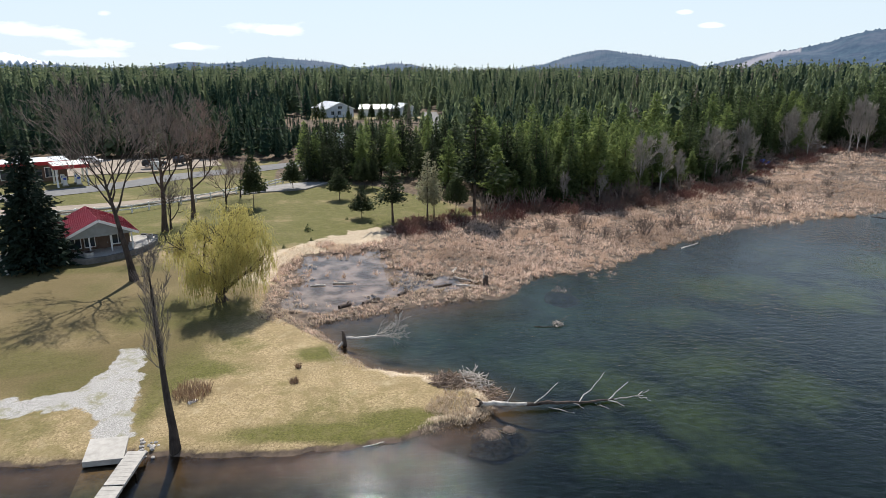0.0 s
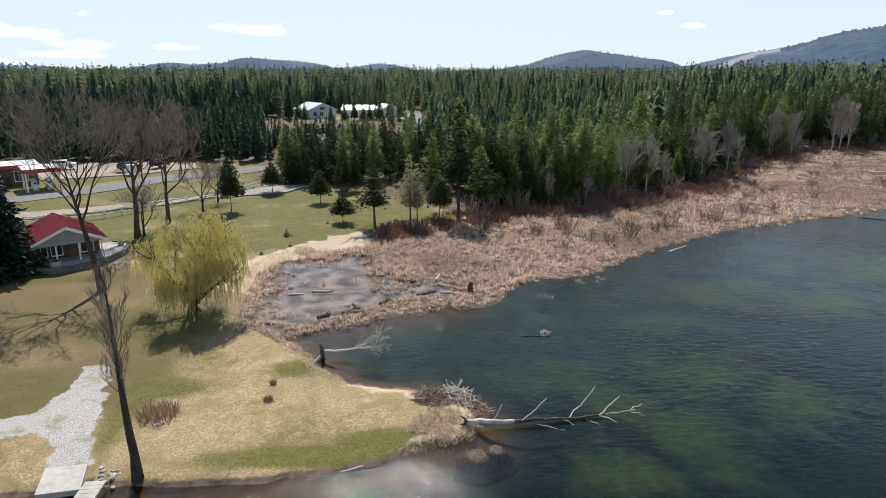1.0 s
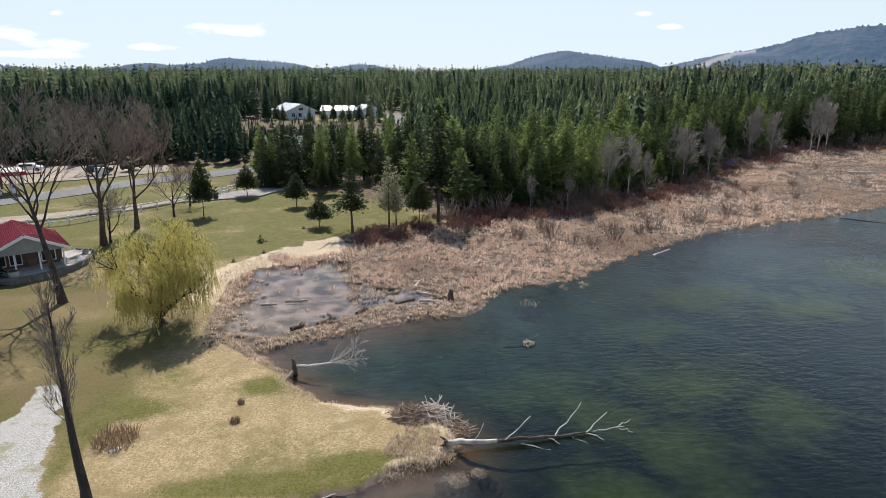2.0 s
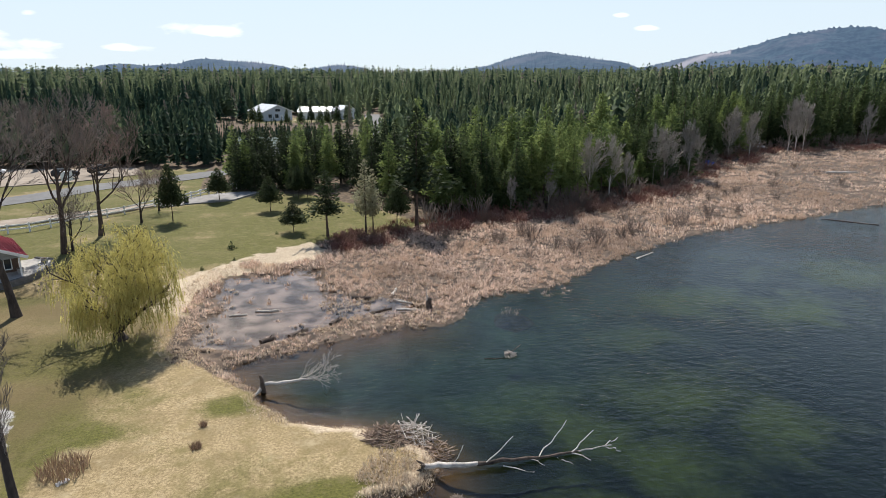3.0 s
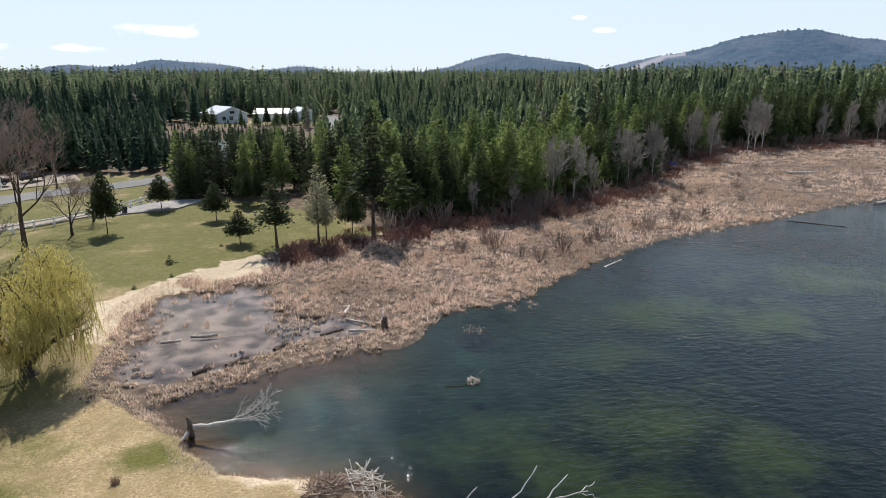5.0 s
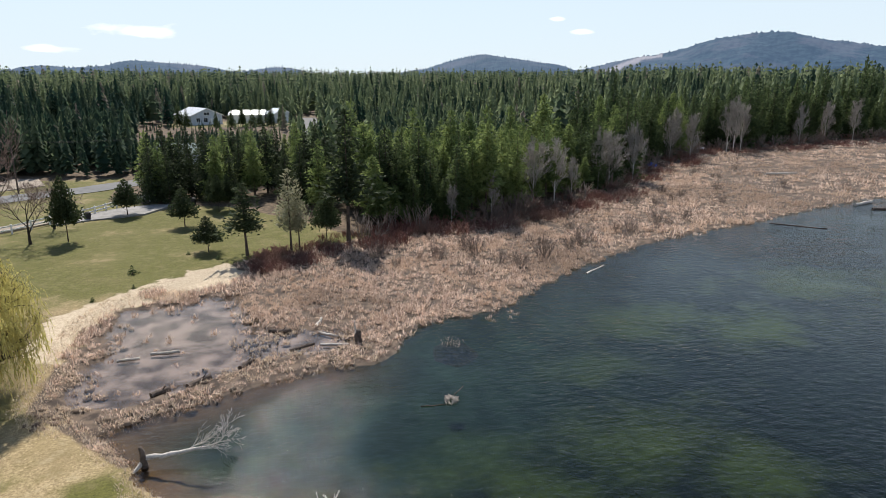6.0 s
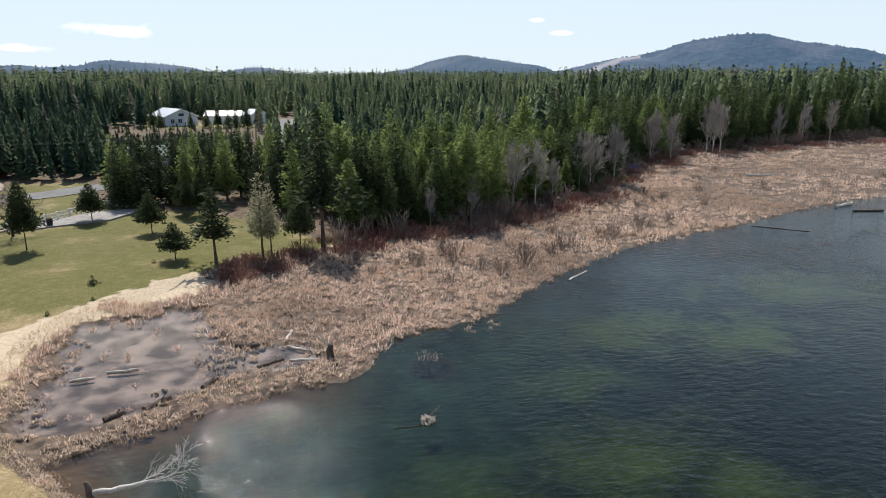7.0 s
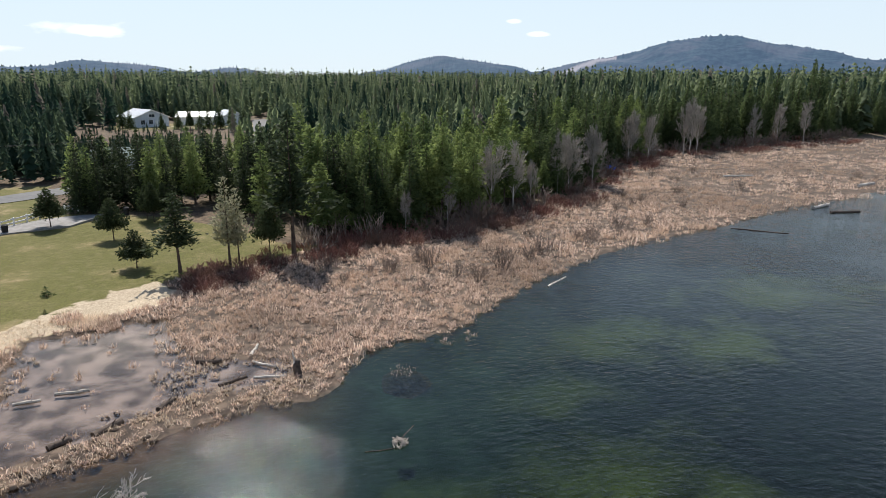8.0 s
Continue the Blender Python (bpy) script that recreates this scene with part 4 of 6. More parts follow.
GREY = [bare_tree("aspen_tree", 70 + i, 10, 0.12, (0.2 * i, 0.1), 3, 0.16, M_BIRCH, M_TWIG_GREY, "leafless pale grey aspen at the marsh edge", "aspens along the marsh", x=x_, y=y_, limbs=17, split=4, spread_=0.4, length=0.21, up=0.14, least=0.02) for i, (x_, y_) in enumerate(((38.6, 97.0), (42.8, 99.0), (57.0, 108.6)))]
for i, (x, y, s) in enumerate([(54.0, 106.6, 0.95), (64.8, 114.0, 1.05), (66.6, 117.0, 0.85), (89.0, 139.5, 1.0), (91.5, 142.5, 1.1), (95.0, 140.5, 1.05), (112.5, 150.5, 1.25), (116, 152.5, 1.35), (119, 153.5, 1.2), (145.5, 162.5, 1.1), (158, 166.5, 1.15), (172, 170, 1.2), (30.0, 90.5, 0.6), (24.0, 88.6, 0.5), (47.0, 102.0, 0.6), (72, 123, 0.7)]):
    copy_thing(GREY[i % 3], at(x, y, i * 50, s * 1.12, 0.05, 0.62))

# weeping willow in yellow bud
rng = np.random.default_rng(77)
wt = thing("willow_tree", at(-14.9, 50.4))
segs = []
for a, ln, tilt in ((2.9, 4.4, 0.85), (0.3, 4.4, 0.75), (-1.5, 4.0, 0.7), (1.5, 4.6, 0.35), (4.1, 4.0, 0.9), (5.4, 4.2, 0.8)):
    branches(rng, (math.cos(a) * 0.22, math.sin(a) * 0.22, 0.7), (math.cos(a) * tilt, math.sin(a) * tilt, 0.8), ln, 0.2, 3, 0.08, (2, 3), 0.55, 0.62, segs, 0.18)
segs = [s for s in segs if np.linalg.norm((s[1] - np.array([0, 0, 4.6])) / [4.5, 4.5, 4.1]) < 1.0]
v, f, p, rr = stem(rng, 1.5, 0.5, 0.03, n=4, sides=9)
rr = tubes([s[0] for s in segs], [s[1] for s in segs], [max(s[2], 0.015) for s in segs], [max(s[3], 0.012) for s in segs], 5)
part_me("trunk", tri_mesh("trunk", *merged((v, f), rr)), M_BARK_DARK, wt)
tips = np.array([s[1] for s in segs if s[4] <= 1])
tips = tips[(np.linalg.norm(tips[:, :2], axis=1) > 0.7) & (tips[:, 2] > 2.2)]
top = np.repeat(tips, rng.integers(1, 2 * max(2, 4300 // len(tips)), len(tips)), axis=0)
n = len(top)
top = top + rng.normal(0, 0.32, (n, 3))
far_out = np.linalg.norm((top - [0, 0, 4.8]) / [4.5, 4.5, 3.9], axis=1, keepdims=True)
top = [0, 0, 4.8] + (top - [0, 0, 4.8]) / np.maximum(far_out, 1.0) * rng.uniform(0.94, 1.04, (n, 1))
rad = np.linalg.norm(top[:, :2], axis=1)
drop = np.minimum(rng.uniform(0.3, 1.1, n) * (0.45 + 1.9 * np.clip((rad - 1.4) / 2.6, 0, 1)), np.maximum(top[:, 2] - 0.8, 0.2))
pieces, prev, seg_n = [], top, 6
sway = rng.normal(0, 0.06, (n, 2))
for i in range(seg_n):
    t1 = (i + 1) / seg_n
    nxt = np.stack([top[:, 0] * (1 + 0.03 * math.sqrt(t1)) + sway[:, 0] * i, top[:, 1] * (1 + 0.03 * math.sqrt(t1)) + sway[:, 1] * i, top[:, 2] + 0.22 * math.sin(t1 * 3) - drop * t1 ** 1.25], 1)
    pieces.append(spikes(prev, unit(nxt - prev + rng.normal(0, 0.03, (n, 3))), unit(rng.normal(0, 1, (n, 3)) * [1, 1, 0.1]), np.linalg.norm(nxt - prev, axis=1) * 1.08, 0.055))
    for _ in range(2):
        c = prev + (nxt - prev) * rng.random((n, 1))
        pieces.append(spikes(c, unit(rng.normal(0, 0.6, (n, 3)) + [0, 0, -0.9]), unit(rng.normal(0, 1, (n, 3))), rng.uniform(0.08, 0.17, n), 0.24))
    prev = nxt
part_me("crown", tri_mesh("crown", *merged(*pieces)), M_WILLOW, wt)
tagged(wt, "weeping willow in yellow-green bud on the lawn", "tree")


# ---- marsh: reeds, shrubs, tufts ----
def blades(rng, x, y, z, h, w, lean):
    n = len(x)
    a = rng.uniform(0, 6.283, n)
    o = np.stack([np.cos(a), np.sin(a), np.zeros(n)], 1)
    b = rng.uniform(0, 6.283, n)
    s = np.stack([np.cos(b), np.sin(b), np.zeros(n)], 1) * (w / 2)[:, None]
    p = np.stack([x, y, z], 1)
    k1 = lean * rng.uniform(0.1, 0.6, n)
    k2 = lean * rng.uniform(0.5, 1.6, n)
    m = p + o * (h * 0.55 * np.sin(k1))[:, None] + np.array([0, 0, 1.0]) * (h * 0.55 * np.cos(k1))[:, None]
    e = m + o * (h * 0.45 * np.sin(k2))[:, None] + np.array([0, 0, 1.0]) * (h * 0.45 * np.cos(k2))[:, None]
    v = np.stack([p - s, p + s, m + s * 0.85, m - s * 0.85, e], 1).reshape(-1, 3)
    f = np.array([[0, 1, 2], [0, 2, 3], [3, 2, 4]])
    return v, (f[None] + (np.arange(n) * 5)[:, None, None]).reshape(-1, 3)


rng = np.random.default_rng(21)
pieces = []
for x0, x1, y0, y1, gap, per, hh, ww in ((-13, 36, 41, 92, 0.46, 17, 0.66, 0.055), (36, 80, 68, 130, 0.8, 17, 0.78, 0.085), (80, 150, 84, 165, 1.4, 15, 0.8, 0.12), (150, 300, 110, 200, 2.6, 12, 0.9, 0.2)):
    n = int((x1 - x0) * (y1 - y0) / gap ** 2)
    cx, cy = rng.uniform(x0, x1, n), rng.uniform(y0, y1, n)
    ld, pd, md = zones(cx, cy)
    patch = wob(cx, cy, 0.42, 1) + 0.6 * wob(cx, cy, 1.1, 2)
    spit = (cy < 54.5) & (cx < 9)
    keep = (md > 0.1) & (ld > -0.25) & (pd < -0.25 + 0.1 * patch) & (rng.random(n) < np.where(spit, 0.5 + 0.5 * patch, 0.92 + 0.4 * patch - 0.15 * step(cx, 60, 120)))
    keep &= signed(cx, cy, SAND) < 0.2
    stray = (md > 0) & (ld > -2.2) & (ld < 0.3) & (pd < 0) & (cx > 9) & (patch > 0.55)
    keep |= stray & (rng.random(n) < 0.4)
    keep |= (pd > 0) & (rng.random(n) < np.where(pd < 1.6, 0.16 + 0.1 * patch, 0.03 + 0.05 * (patch > 0.7)))
    cx, cy = cx[keep], cy[keep]
    hgt = hh * (0.75 + 0.3 * wob(cx, cy, 0.5, 3) + rng.normal(0, 0.15, len(cx))) * np.where((cy < 54.5) & (cx < 9), 0.55, 1.0)
    hgt = np.maximum(hgt, 0.25)
    bx = np.repeat(cx, per) + rng.normal(0, gap * 0.28, len(cx) * per)
    by = np.repeat(cy, per) + rng.normal(0, gap * 0.28, len(cx) * per)
    bh = np.repeat(hgt, per) * rng.uniform(0.5, 1.25, len(bx))
    pieces.append(blades(rng, bx, by, np.maximum(lift(bx, by), -0.1) - 0.03, bh, ww * rng.uniform(0.6, 1.3, len(bx)), np.where(rng.random(len(bx)) < 0.68, 1.75, 0.7)))
reeds = part_me("reeds", tri_mesh("reeds", *merged(*pieces)), M_REED)
tagged(reeds, "bed of dead pinkish-tan cattails, bent and broken", "reeds", kind="stuff")

# dry grass along the bank of the point and the pond's rim
n = 60000
cx, cy = rng.uniform(-13, 7, n), rng.uniform(27.5, 72, n)
ld, pd, md = zones(cx, cy)
bankside = (ld > -0.4) & (ld < 0.75 + 0.5 * wob(cx, cy, 0.9)) & (cy > 29.5) & (cy < 47) & (cx > -8)
hook = (np.hypot(cx - 3.5, cy - 32.0) < 1.75 + 0.3 * wob(cx, cy, 1.7)) & (ld > -0.3)
rim = (np.abs(md) < 0.9) & (cx < -7) & (cy > 45) & (cy < 68)
keep = (bankside & (rng.random(n) < 0.5)) | (hook & (rng.random(n) < 0.9)) | (rim & (rng.random(n) < 0.35))
cx, cy = cx[keep], cy[keep]
bx = np.repeat(cx, 4) + rng.normal(0, 0.12, len(cx) * 4)
by = np.repeat(cy, 4) + rng.normal(0, 0.12, len(cx) * 4)
tufts = part_me("bank_grass", tri_mesh("bank_grass", *blades(rng, bx, by, lift(bx, by) - 0.02, rng.uniform(0.1, 0.36, len(bx)) * np.where(np.hypot(bx - 3.5, by - 32.0) < 2.0, 1.25, 0.8), rng.uniform(0.02, 0.04, len(bx)), np.full(len(bx), 1.2))), M_TUFT)
tagged(tufts, "fringe of flattened straw-coloured grass along the bank", "grass", kind="stuff")

M_STALK = reed_mat("dry_weed_stalks", (0.2, 0.13, 0.085), (0.36, 0.24, 0.16), (0.3, 0.2, 0.12), 0.2)


def shrub(name, seed, stems, h, r, material, label, category, group):
    rng = np.random.default_rng(seed)
    t = thing(name)
    segs = []
    for i in range(stems):
        a, q = rng.uniform(0, 6.28), rng.random() ** 0.5 * r * 0.45
        lean = rng.normal(0, 0.28, 2)
        branches(rng, (math.cos(a) * q, math.sin(a) * q, -0.05), (math.cos(a) * 0.3 + lean[0], math.sin(a) * 0.3 + lean[1], 1.0), h * rng.uniform(0.5, 0.8), 0.028, 1, 0.15, (2, 4), 0.4, 0.5, segs, 0.12, 3)
    ob = part_me("twig_mass", tri_mesh("twig_mass", *tubes([s[0] for s in segs], [s[1] for s in segs], [max(s[2], 0.024) for s in segs], [max(s[3], 0.015) for s in segs], 3)), material, t)
    tagged(ob, kind="stuff")
    return tagged(t, label, category, group)


rng = np.random.default_rng(31)
RED = [shrub("osier_shrub", 90 + i, 22, 1.25, 1.9, M_REDSHRUB, "leafless dark red osier thicket at the marsh edge", "shrub", "osiers along the marsh") for i in range(3)]
GRY = [shrub("willow_shrub", 95 + i, 22, 2.3, 1.7, M_GREYSHRUB, "leafless grey-brown willow shrub among the reeds", "shrub", "willow shrubs in the marsh") for i in range(3)]
red_at = []
for i in range(280):
    x = 0.5 + rng.random() ** 1.9 * 190
    ey = float(np.interp(x, [-3, 6] + [a for a, b in EDGE], [75.5, 80.0] + [b for a, b in EDGE]))
    red_at.append((x, ey - rng.random() ** 1.2 * (5.5 + 0.05 * x) + 0.8, rng.uniform(0.7, 1.2) * (0.6 if x < 12 else 1.0)))
for i, (x, y, s) in enumerate(red_at):
    m = at(x, y, rng.uniform(0, 360), s, 0.03, 1.55)
    if i < 3:
        RED[i].matrix_basis = m
    else:
        copy_thing(RED[i % 3], m @ unscaled(RED[i % 3]))
gry_at = [(23.0, 75.0, 1.0), (29.5, 71.5, 1.0), (36.5, 76.0, 0.9), (34.0, 74.0, 0.8), (45.0, 80.0, 0.9), (50.0, 82.5, 0.9), (18.5, 74.0, 0.7), (12.6, 76.5, 0.8), (20.5, 67.5, 0.5), (24.5, 71.0, 0.6), (14.0, 72.0, 0.45), (26.0, 69.0, 0.7)]
for i in range(66):
    x = 12 + rng.random() ** 1.3 * 190
    ey = float(np.interp(x, [a for a, b in EDGE], [b for a, b in EDGE]))
    gry_at.append((x, ey - rng.random() * 3.0 + 0.6, rng.uniform(0.8, 1.6)))
for i in range(40):
    x = 15 + rng.random() * 120
    ey = float(np.interp(x, [a for a, b in EDGE], [b for a, b in EDGE]))
    sy_ = float(np.interp(x, [a for a, b in SHORE[26:]], [b for a, b in SHORE[26:]]))
    gry_at.append((x, sy_ + (ey - sy_) * rng.uniform(0.12, 0.85), rng.uniform(0.3, 0.75)))
for i, (x, y, s) in enumerate(gry_at):
    m = at(x, y, rng.uniform(0, 360), s, 0.03)
    if i < 3:
        GRY[i].matrix_basis = m
    else:
        copy_thing(GRY[i % 3], m @ unscaled(GRY[i % 3]))


def clump(name, seed, n, r, h, material, label, x, y, group=""):
    rng = np.random.default_rng(seed)
    a, q = rng.uniform(0, 6.28, n), np.sqrt(rng.random(n)) * r
    t = thing(name, at(x, y))
    ob = part_me("sedge", tri_mesh("sedge", *blades(rng, q * np.cos(a), q * np.sin(a), q * 0 - 0.05, h * rng.uniform(0.5, 1.1, n), rng.uniform(0.02, 0.04, n), np.full(n, 0.7))), material, t)
    tagged(ob, kind="stuff")
    return tagged(t, label, "grass tuft", group)


clump("weed_clump", 1, 420, 1.1, 0.9, M_STALK, "patch of dry brown weed stalks beside the trunk", -12.4, 34.2)
clump("grass_tuft", 2, 160, 0.28, 0.45, M_STALK, "small dark dry tuft on the lawn", -6.5, 35.3, "tufts on the lawn")
clump("grass_tuft", 3, 90, 0.18, 0.5, M_STALK, "small dark dry tuft on the lawn", -6.6, 37.5, "tufts on the lawn")
clump("sedge_clump", 4, 900, 1.5, 0.7, M_TUFT, "reddish-brown sedge clump at the pond's rim", -6.6, 67.6, "sedges by the pond")
clump("sedge_clump", 5, 700, 1.1, 0.6, M_REED, "reddish-brown sedge clump at the pond's rim", -8.3, 68.4, "sedges by the pond")
clump("sedge_clump", 6, 500, 0.8, 0.5, M_REED, "reddish-brown sedge clump at the pond's rim", -5.0, 66.6, "sedges by the pond")
for i, (x, y, h) in enumerate([(-11.0, 74.0, 0.9), (-12.6, 66.6, 0.45), (-10.0, 69.4, 0.4), (-3.6, 77.4, 0.5), (-6.8, 79.8, 0.4)]):
    b = make_conifer("pine_seedling", 200 + i, 1.0, 0.42, 0.08, 9, 8, 5, 0.16, M_FIR, M_BARK)
    b.matrix_basis = at(x, y, 30 * i, h, 0.02)
    tagged(b, "knee-high pine seedling on the lawn", "seedling", "seedlings on the lawn")

# ---- fallen wood ----
def rod(rng, p0, p1, r0, r1, n=6, sides=8, bow=0.03):
    p0, p1 = np.array(p0, float), np.array(p1, float)
    t = np.linspace(0, 1, n)[:, None]
    pts = p0 + (p1 - p0) * t + rng.normal(0, bow, (n, 3)) * np.sin(t * np.pi)
    d = unit(p1 - p0)
    u = unit(np.cross(d, [0, 0, 1.0] if abs(d[2]) < 0.9 else [1.0, 0, 0]))
    w = np.cross(d, u)
    a = np.arange(sides) * 2 * np.pi / sides
    ring = np.cos(a)[:, None] * u + np.sin(a)[:, None] * w
    rr = (r0 + (r1 - r0) * t) * rng.uniform(0.88, 1.12, (n, sides))
    v = (pts[:, None] + ring[None] * rr[..., None]).reshape(-1, 3)
    f = []
    for i in range(n - 1):
        for j in range(sides):
            c = (j + 1) % sides
            f += [(i * sides + j, i * sides + c, (i + 1) * sides + c), (i * sides + j, (i + 1) * sides + c, (i + 1) * sides + j)]
    for s in (0, n - 1):
        v = np.concatenate([v, pts[s:s + 1]])
        f += [(len(v) - 1, s * sides + j, s * sides + (j + 1) % sides) for j in range(sides)]
    return v, np.array(f)


rng = np.random.default_rng(55)
LOGS = [((-1.9, 28.55), (-0.3, 28.95), 0.035, M_LOG, "pale weathered pole lying on the bank"), ((-1.3, 28.5), (0.3, 28.9), 0.03, M_LOG_DARK, "dark wet pole lying on the bank"), ((-8.2, 55.0), (-6.8, 55.1), 0.11, M_LOG, "pale log lying in the shallow pond"), ((-6.2, 55.7), (-4.3, 55.6), 0.12, M_LOG, "pale log lying in the shallow pond"), ((1.7, 57.9), (3.3, 57.5), 0.18, M_LOG_DARK, "dark rotten log half sunk in the pond"), ((5.3, 54.5), (7.3, 54.0), 0.11, M_DRIFT, "whitened log at the edge of the reeds"), ((5.3, 56.9), (6.7, 55.6), 0.12, M_LOG, "weathered log at the edge of the reeds"), ((-3.0, 49.8), (-1.8, 51.0), 0.22, M_LOG_DARK, "dark rotten log on the muddy spit"), ((-5.0, 49.2), (-4.1, 49.9), 0.2, M_LOG_DARK, "dark rotten log on the muddy spit"), ((0.0, 51.7), (0.7, 52.8), 0.2, M_LOG_DARK, "dark rotten log on the muddy spit"), ((3.2, 54.0), (4.9, 54.7), 0.13, M_LOG_DARK, "dark rotten log on the muddy spit"), ((5.2, 57.8), (5.7, 59.4), 0.12, M_DRIFT, "whitened log at the edge of the reeds"), ((31.7, 65.6), (34.6, 67.6), 0.1, M_LOG, "thin log drifting off the reed edge"), ((65.3, 80.2), (70.0, 75.6), 0.09, M_LOG_DARK, "long dark log drifting off the reed edge"), ((86.6, 87.3), (91.0, 88.6), 0.3, M_DRIFT, "bleached log on the far reed edge"), ((86.5, 84.2), (91.0, 83.3), 0.2, M_LOG_DARK, "dark log drifting off the far reed edge"), ((110, 99.5), (115, 100.5), 0.3, M_DRIFT, "bleached log on the far reed edge"), ((95, 116), (101, 114.6), 0.2, M_DRIFT, "bleached log on the far reed edge")]
for a, b, r, mat_, lab in LOGS:
    zc_ = max(height((a[0] + b[0]) / 2, (a[1] + b[1]) / 2), -0.05) + r * 0.5 + (0.25 if b[0] > 95 else 0)
    t = thing("log", pose((a[0] + b[0]) / 2, (a[1] + b[1]) / 2, zc_))
    dx, dy = (b[0] - a[0]) / 2, (b[1] - a[1]) / 2
    v, f = rod(rng, (-dx, -dy, -0.02), (dx, dy, 0.03), r, r * 0.85)
    part_me("bole", tri_mesh("bole", v, f), mat_, t)
    st = rod(rng, (dx * 0.3, dy * 0.3, r * 0.5), (dx * 0.3 + r * 1.2, dy * 0.3 - r, r * 2.2), r * 0.25, r * 0.15, 3, 5, 0.0)
    part_me("stub", tri_mesh("stub", *st), mat_, t)
    tagged(t, lab, "log", "logs in the marsh")

# the first fallen tree: a silver crown reaching over the water from a broken stump
t = thing("fallen_tree", pose(-3.9, 41.6, 0.15))
segs = []
v1 = rod(rng, (0.1, 0.0, 0.35), (2.7, 0.1, 0.45), 0.13, 0.08, 8, 7, 0.05)
branches(rng, (2.6, 0.1, 0.45), (1, 0.1, 0.05), 1.15, 0.06, 3, 0.02, (2, 4), 0.55, 0.68, segs, 0.14, 4)
branches(rng, (2.0, 0.1, 0.4), (0.9, 0.3, 0.2), 1.15, 0.045, 2, 0.02, (2, 3), 0.5, 0.65, segs, 0.14, 4)
branches(rng, (2.3, 0.1, 0.4), (0.9, -0.4, -0.05), 1.0, 0.045, 2, 0.01, (2, 3), 0.5, 0.65, segs, 0.14, 4)
part_me("trunk", tri_mesh("trunk", *v1), M_DRIFT, t)
part_me("crown", tri_mesh("crown", *tubes([s[0] for s in segs], [s[1] for s in segs], [max(s[2], 0.014) for s in segs], [max(s[3], 0.009) for s in segs], 4)), M_DRIFT, t, "bleached bare branches")
part_me("stump", tri_mesh("stump", *rod(rng, (0, 0, -0.3), (-0.12, 0.02, 0.95), 0.2, 0.1, 5, 7, 0.03)), M_LOG_DARK, t, "dark splintered stump")
part_me("root", tri_mesh("root", *rod(rng, (-0.1, 0, 0.1), (-0.5, -0.4, -0.2), 0.12, 0.07, 4, 6, 0.02)), M_DRIFT, t)
tagged(t, "silvery fallen tree with its bare crown over the water", "fallen tree")

# the second fallen tree: a long half-sunk trunk
t = thing("fallen_tree", pose(4.9, 31.9, 0.12))
part_me("trunk", tri_mesh("trunk", *rod(rng, (-0.1, 0, 0.26), (2.6, 0.0, 0.16), 0.16, 0.11, 8, 8, 0.03)), M_DRIFT, t, "whitened butt of the trunk")
part_me("trunk_top", tri_mesh("trunk_top", *rod(rng, (2.55, 0.0, 0.15), (8.2, 0.55, -0.03), 0.11, 0.05, 10, 7, 0.06)), M_LOG_DARK, t, "dark wet upper trunk")
for p0, p1, r in (((1.4, 0, 0.2), (1.9, 0.2, 1.15), 0.04), ((3.0, 0, 0.15), (4.5, 0.5, 1.2), 0.045), ((5.8, 0.2, 0.1), (7.4, 0.9, 1.6), 0.045), ((7.6, 0.4, 0.05), (8.9, 0.9, 0.9), 0.05), ((7.6, 0.4, 0.0), (8.3, -0.4, 0.05), 0.045), ((8.0, 0.5, 0.0), (9.7, 0.35, 0.3), 0.05), ((9.3, 0.4, 0.2), (10.2, 0.75, 0.45), 0.035), ((9.4, 0.4, 0.2), (10.0, -0.1, 0.2), 0.03), ((6.8, 0.3, -0.1), (7.4, -0.4, -0.1), 0.03), ((3.9, 0.0, -0.1), (5.3, -0.7, -0.12), 0.04), ((5.4, 0.2, 0), (5.9, -0.4, 0.0), 0.03)):
    part_me("branch", tri_mesh("branch", *rod(rng, p0, p1, r * 0.8, r * 0.4, 6, 5, 0.05)), M_DRIFT, t)
part_me("root_plate", tri_mesh("root_plate", *merged(*[rod(rng, (0, 0, 0.25), (-0.3 + rng.normal(0, 0.12), rng.normal(0, 0.45), 0.25 + rng.normal(0, 0.4)), 0.1, 0.03, 3, 5, 0.03) for _ in range(9)])), M_LOG_DARK, t, "dark torn root plate")
tagged(t, "long fallen tree lying half sunk in the lake", "fallen tree")


def stick_pile(name, x, y, r, h, n, label, material, long=1.2):
    t = thing(name, pose(x, y, max(height(x, y), -0.02)))
    a, q = rng.uniform(0, 6.28, n), np.sqrt(rng.random(n)) * r
    base_ = np.stack([q * np.cos(a), q * np.sin(a), h * (1 - (q / r) ** 1.3) * rng.uniform(0.1, 1, n)], 1)
    d = unit(rng.normal(0, 1, (n, 3)) * [1, 1, 0.35]) * (rng.uniform(0.25, 1, n) * long / 2)[:, None]
    p0, p1 = base_ - d, base_ + d
    p0[:, 2], p1[:, 2] = np.maximum(p0[:, 2], -0.1), np.maximum(p1[:, 2], -0.1)
    rr = rng.uniform(0.015, 0.04, n)
    tagged(part_me("brushwood", tri_mesh("brushwood", *tubes(p0, p1, rr, rr * 0.6, 5)), material, t), kind="stuff")
    return tagged(t, label, "brush pile")


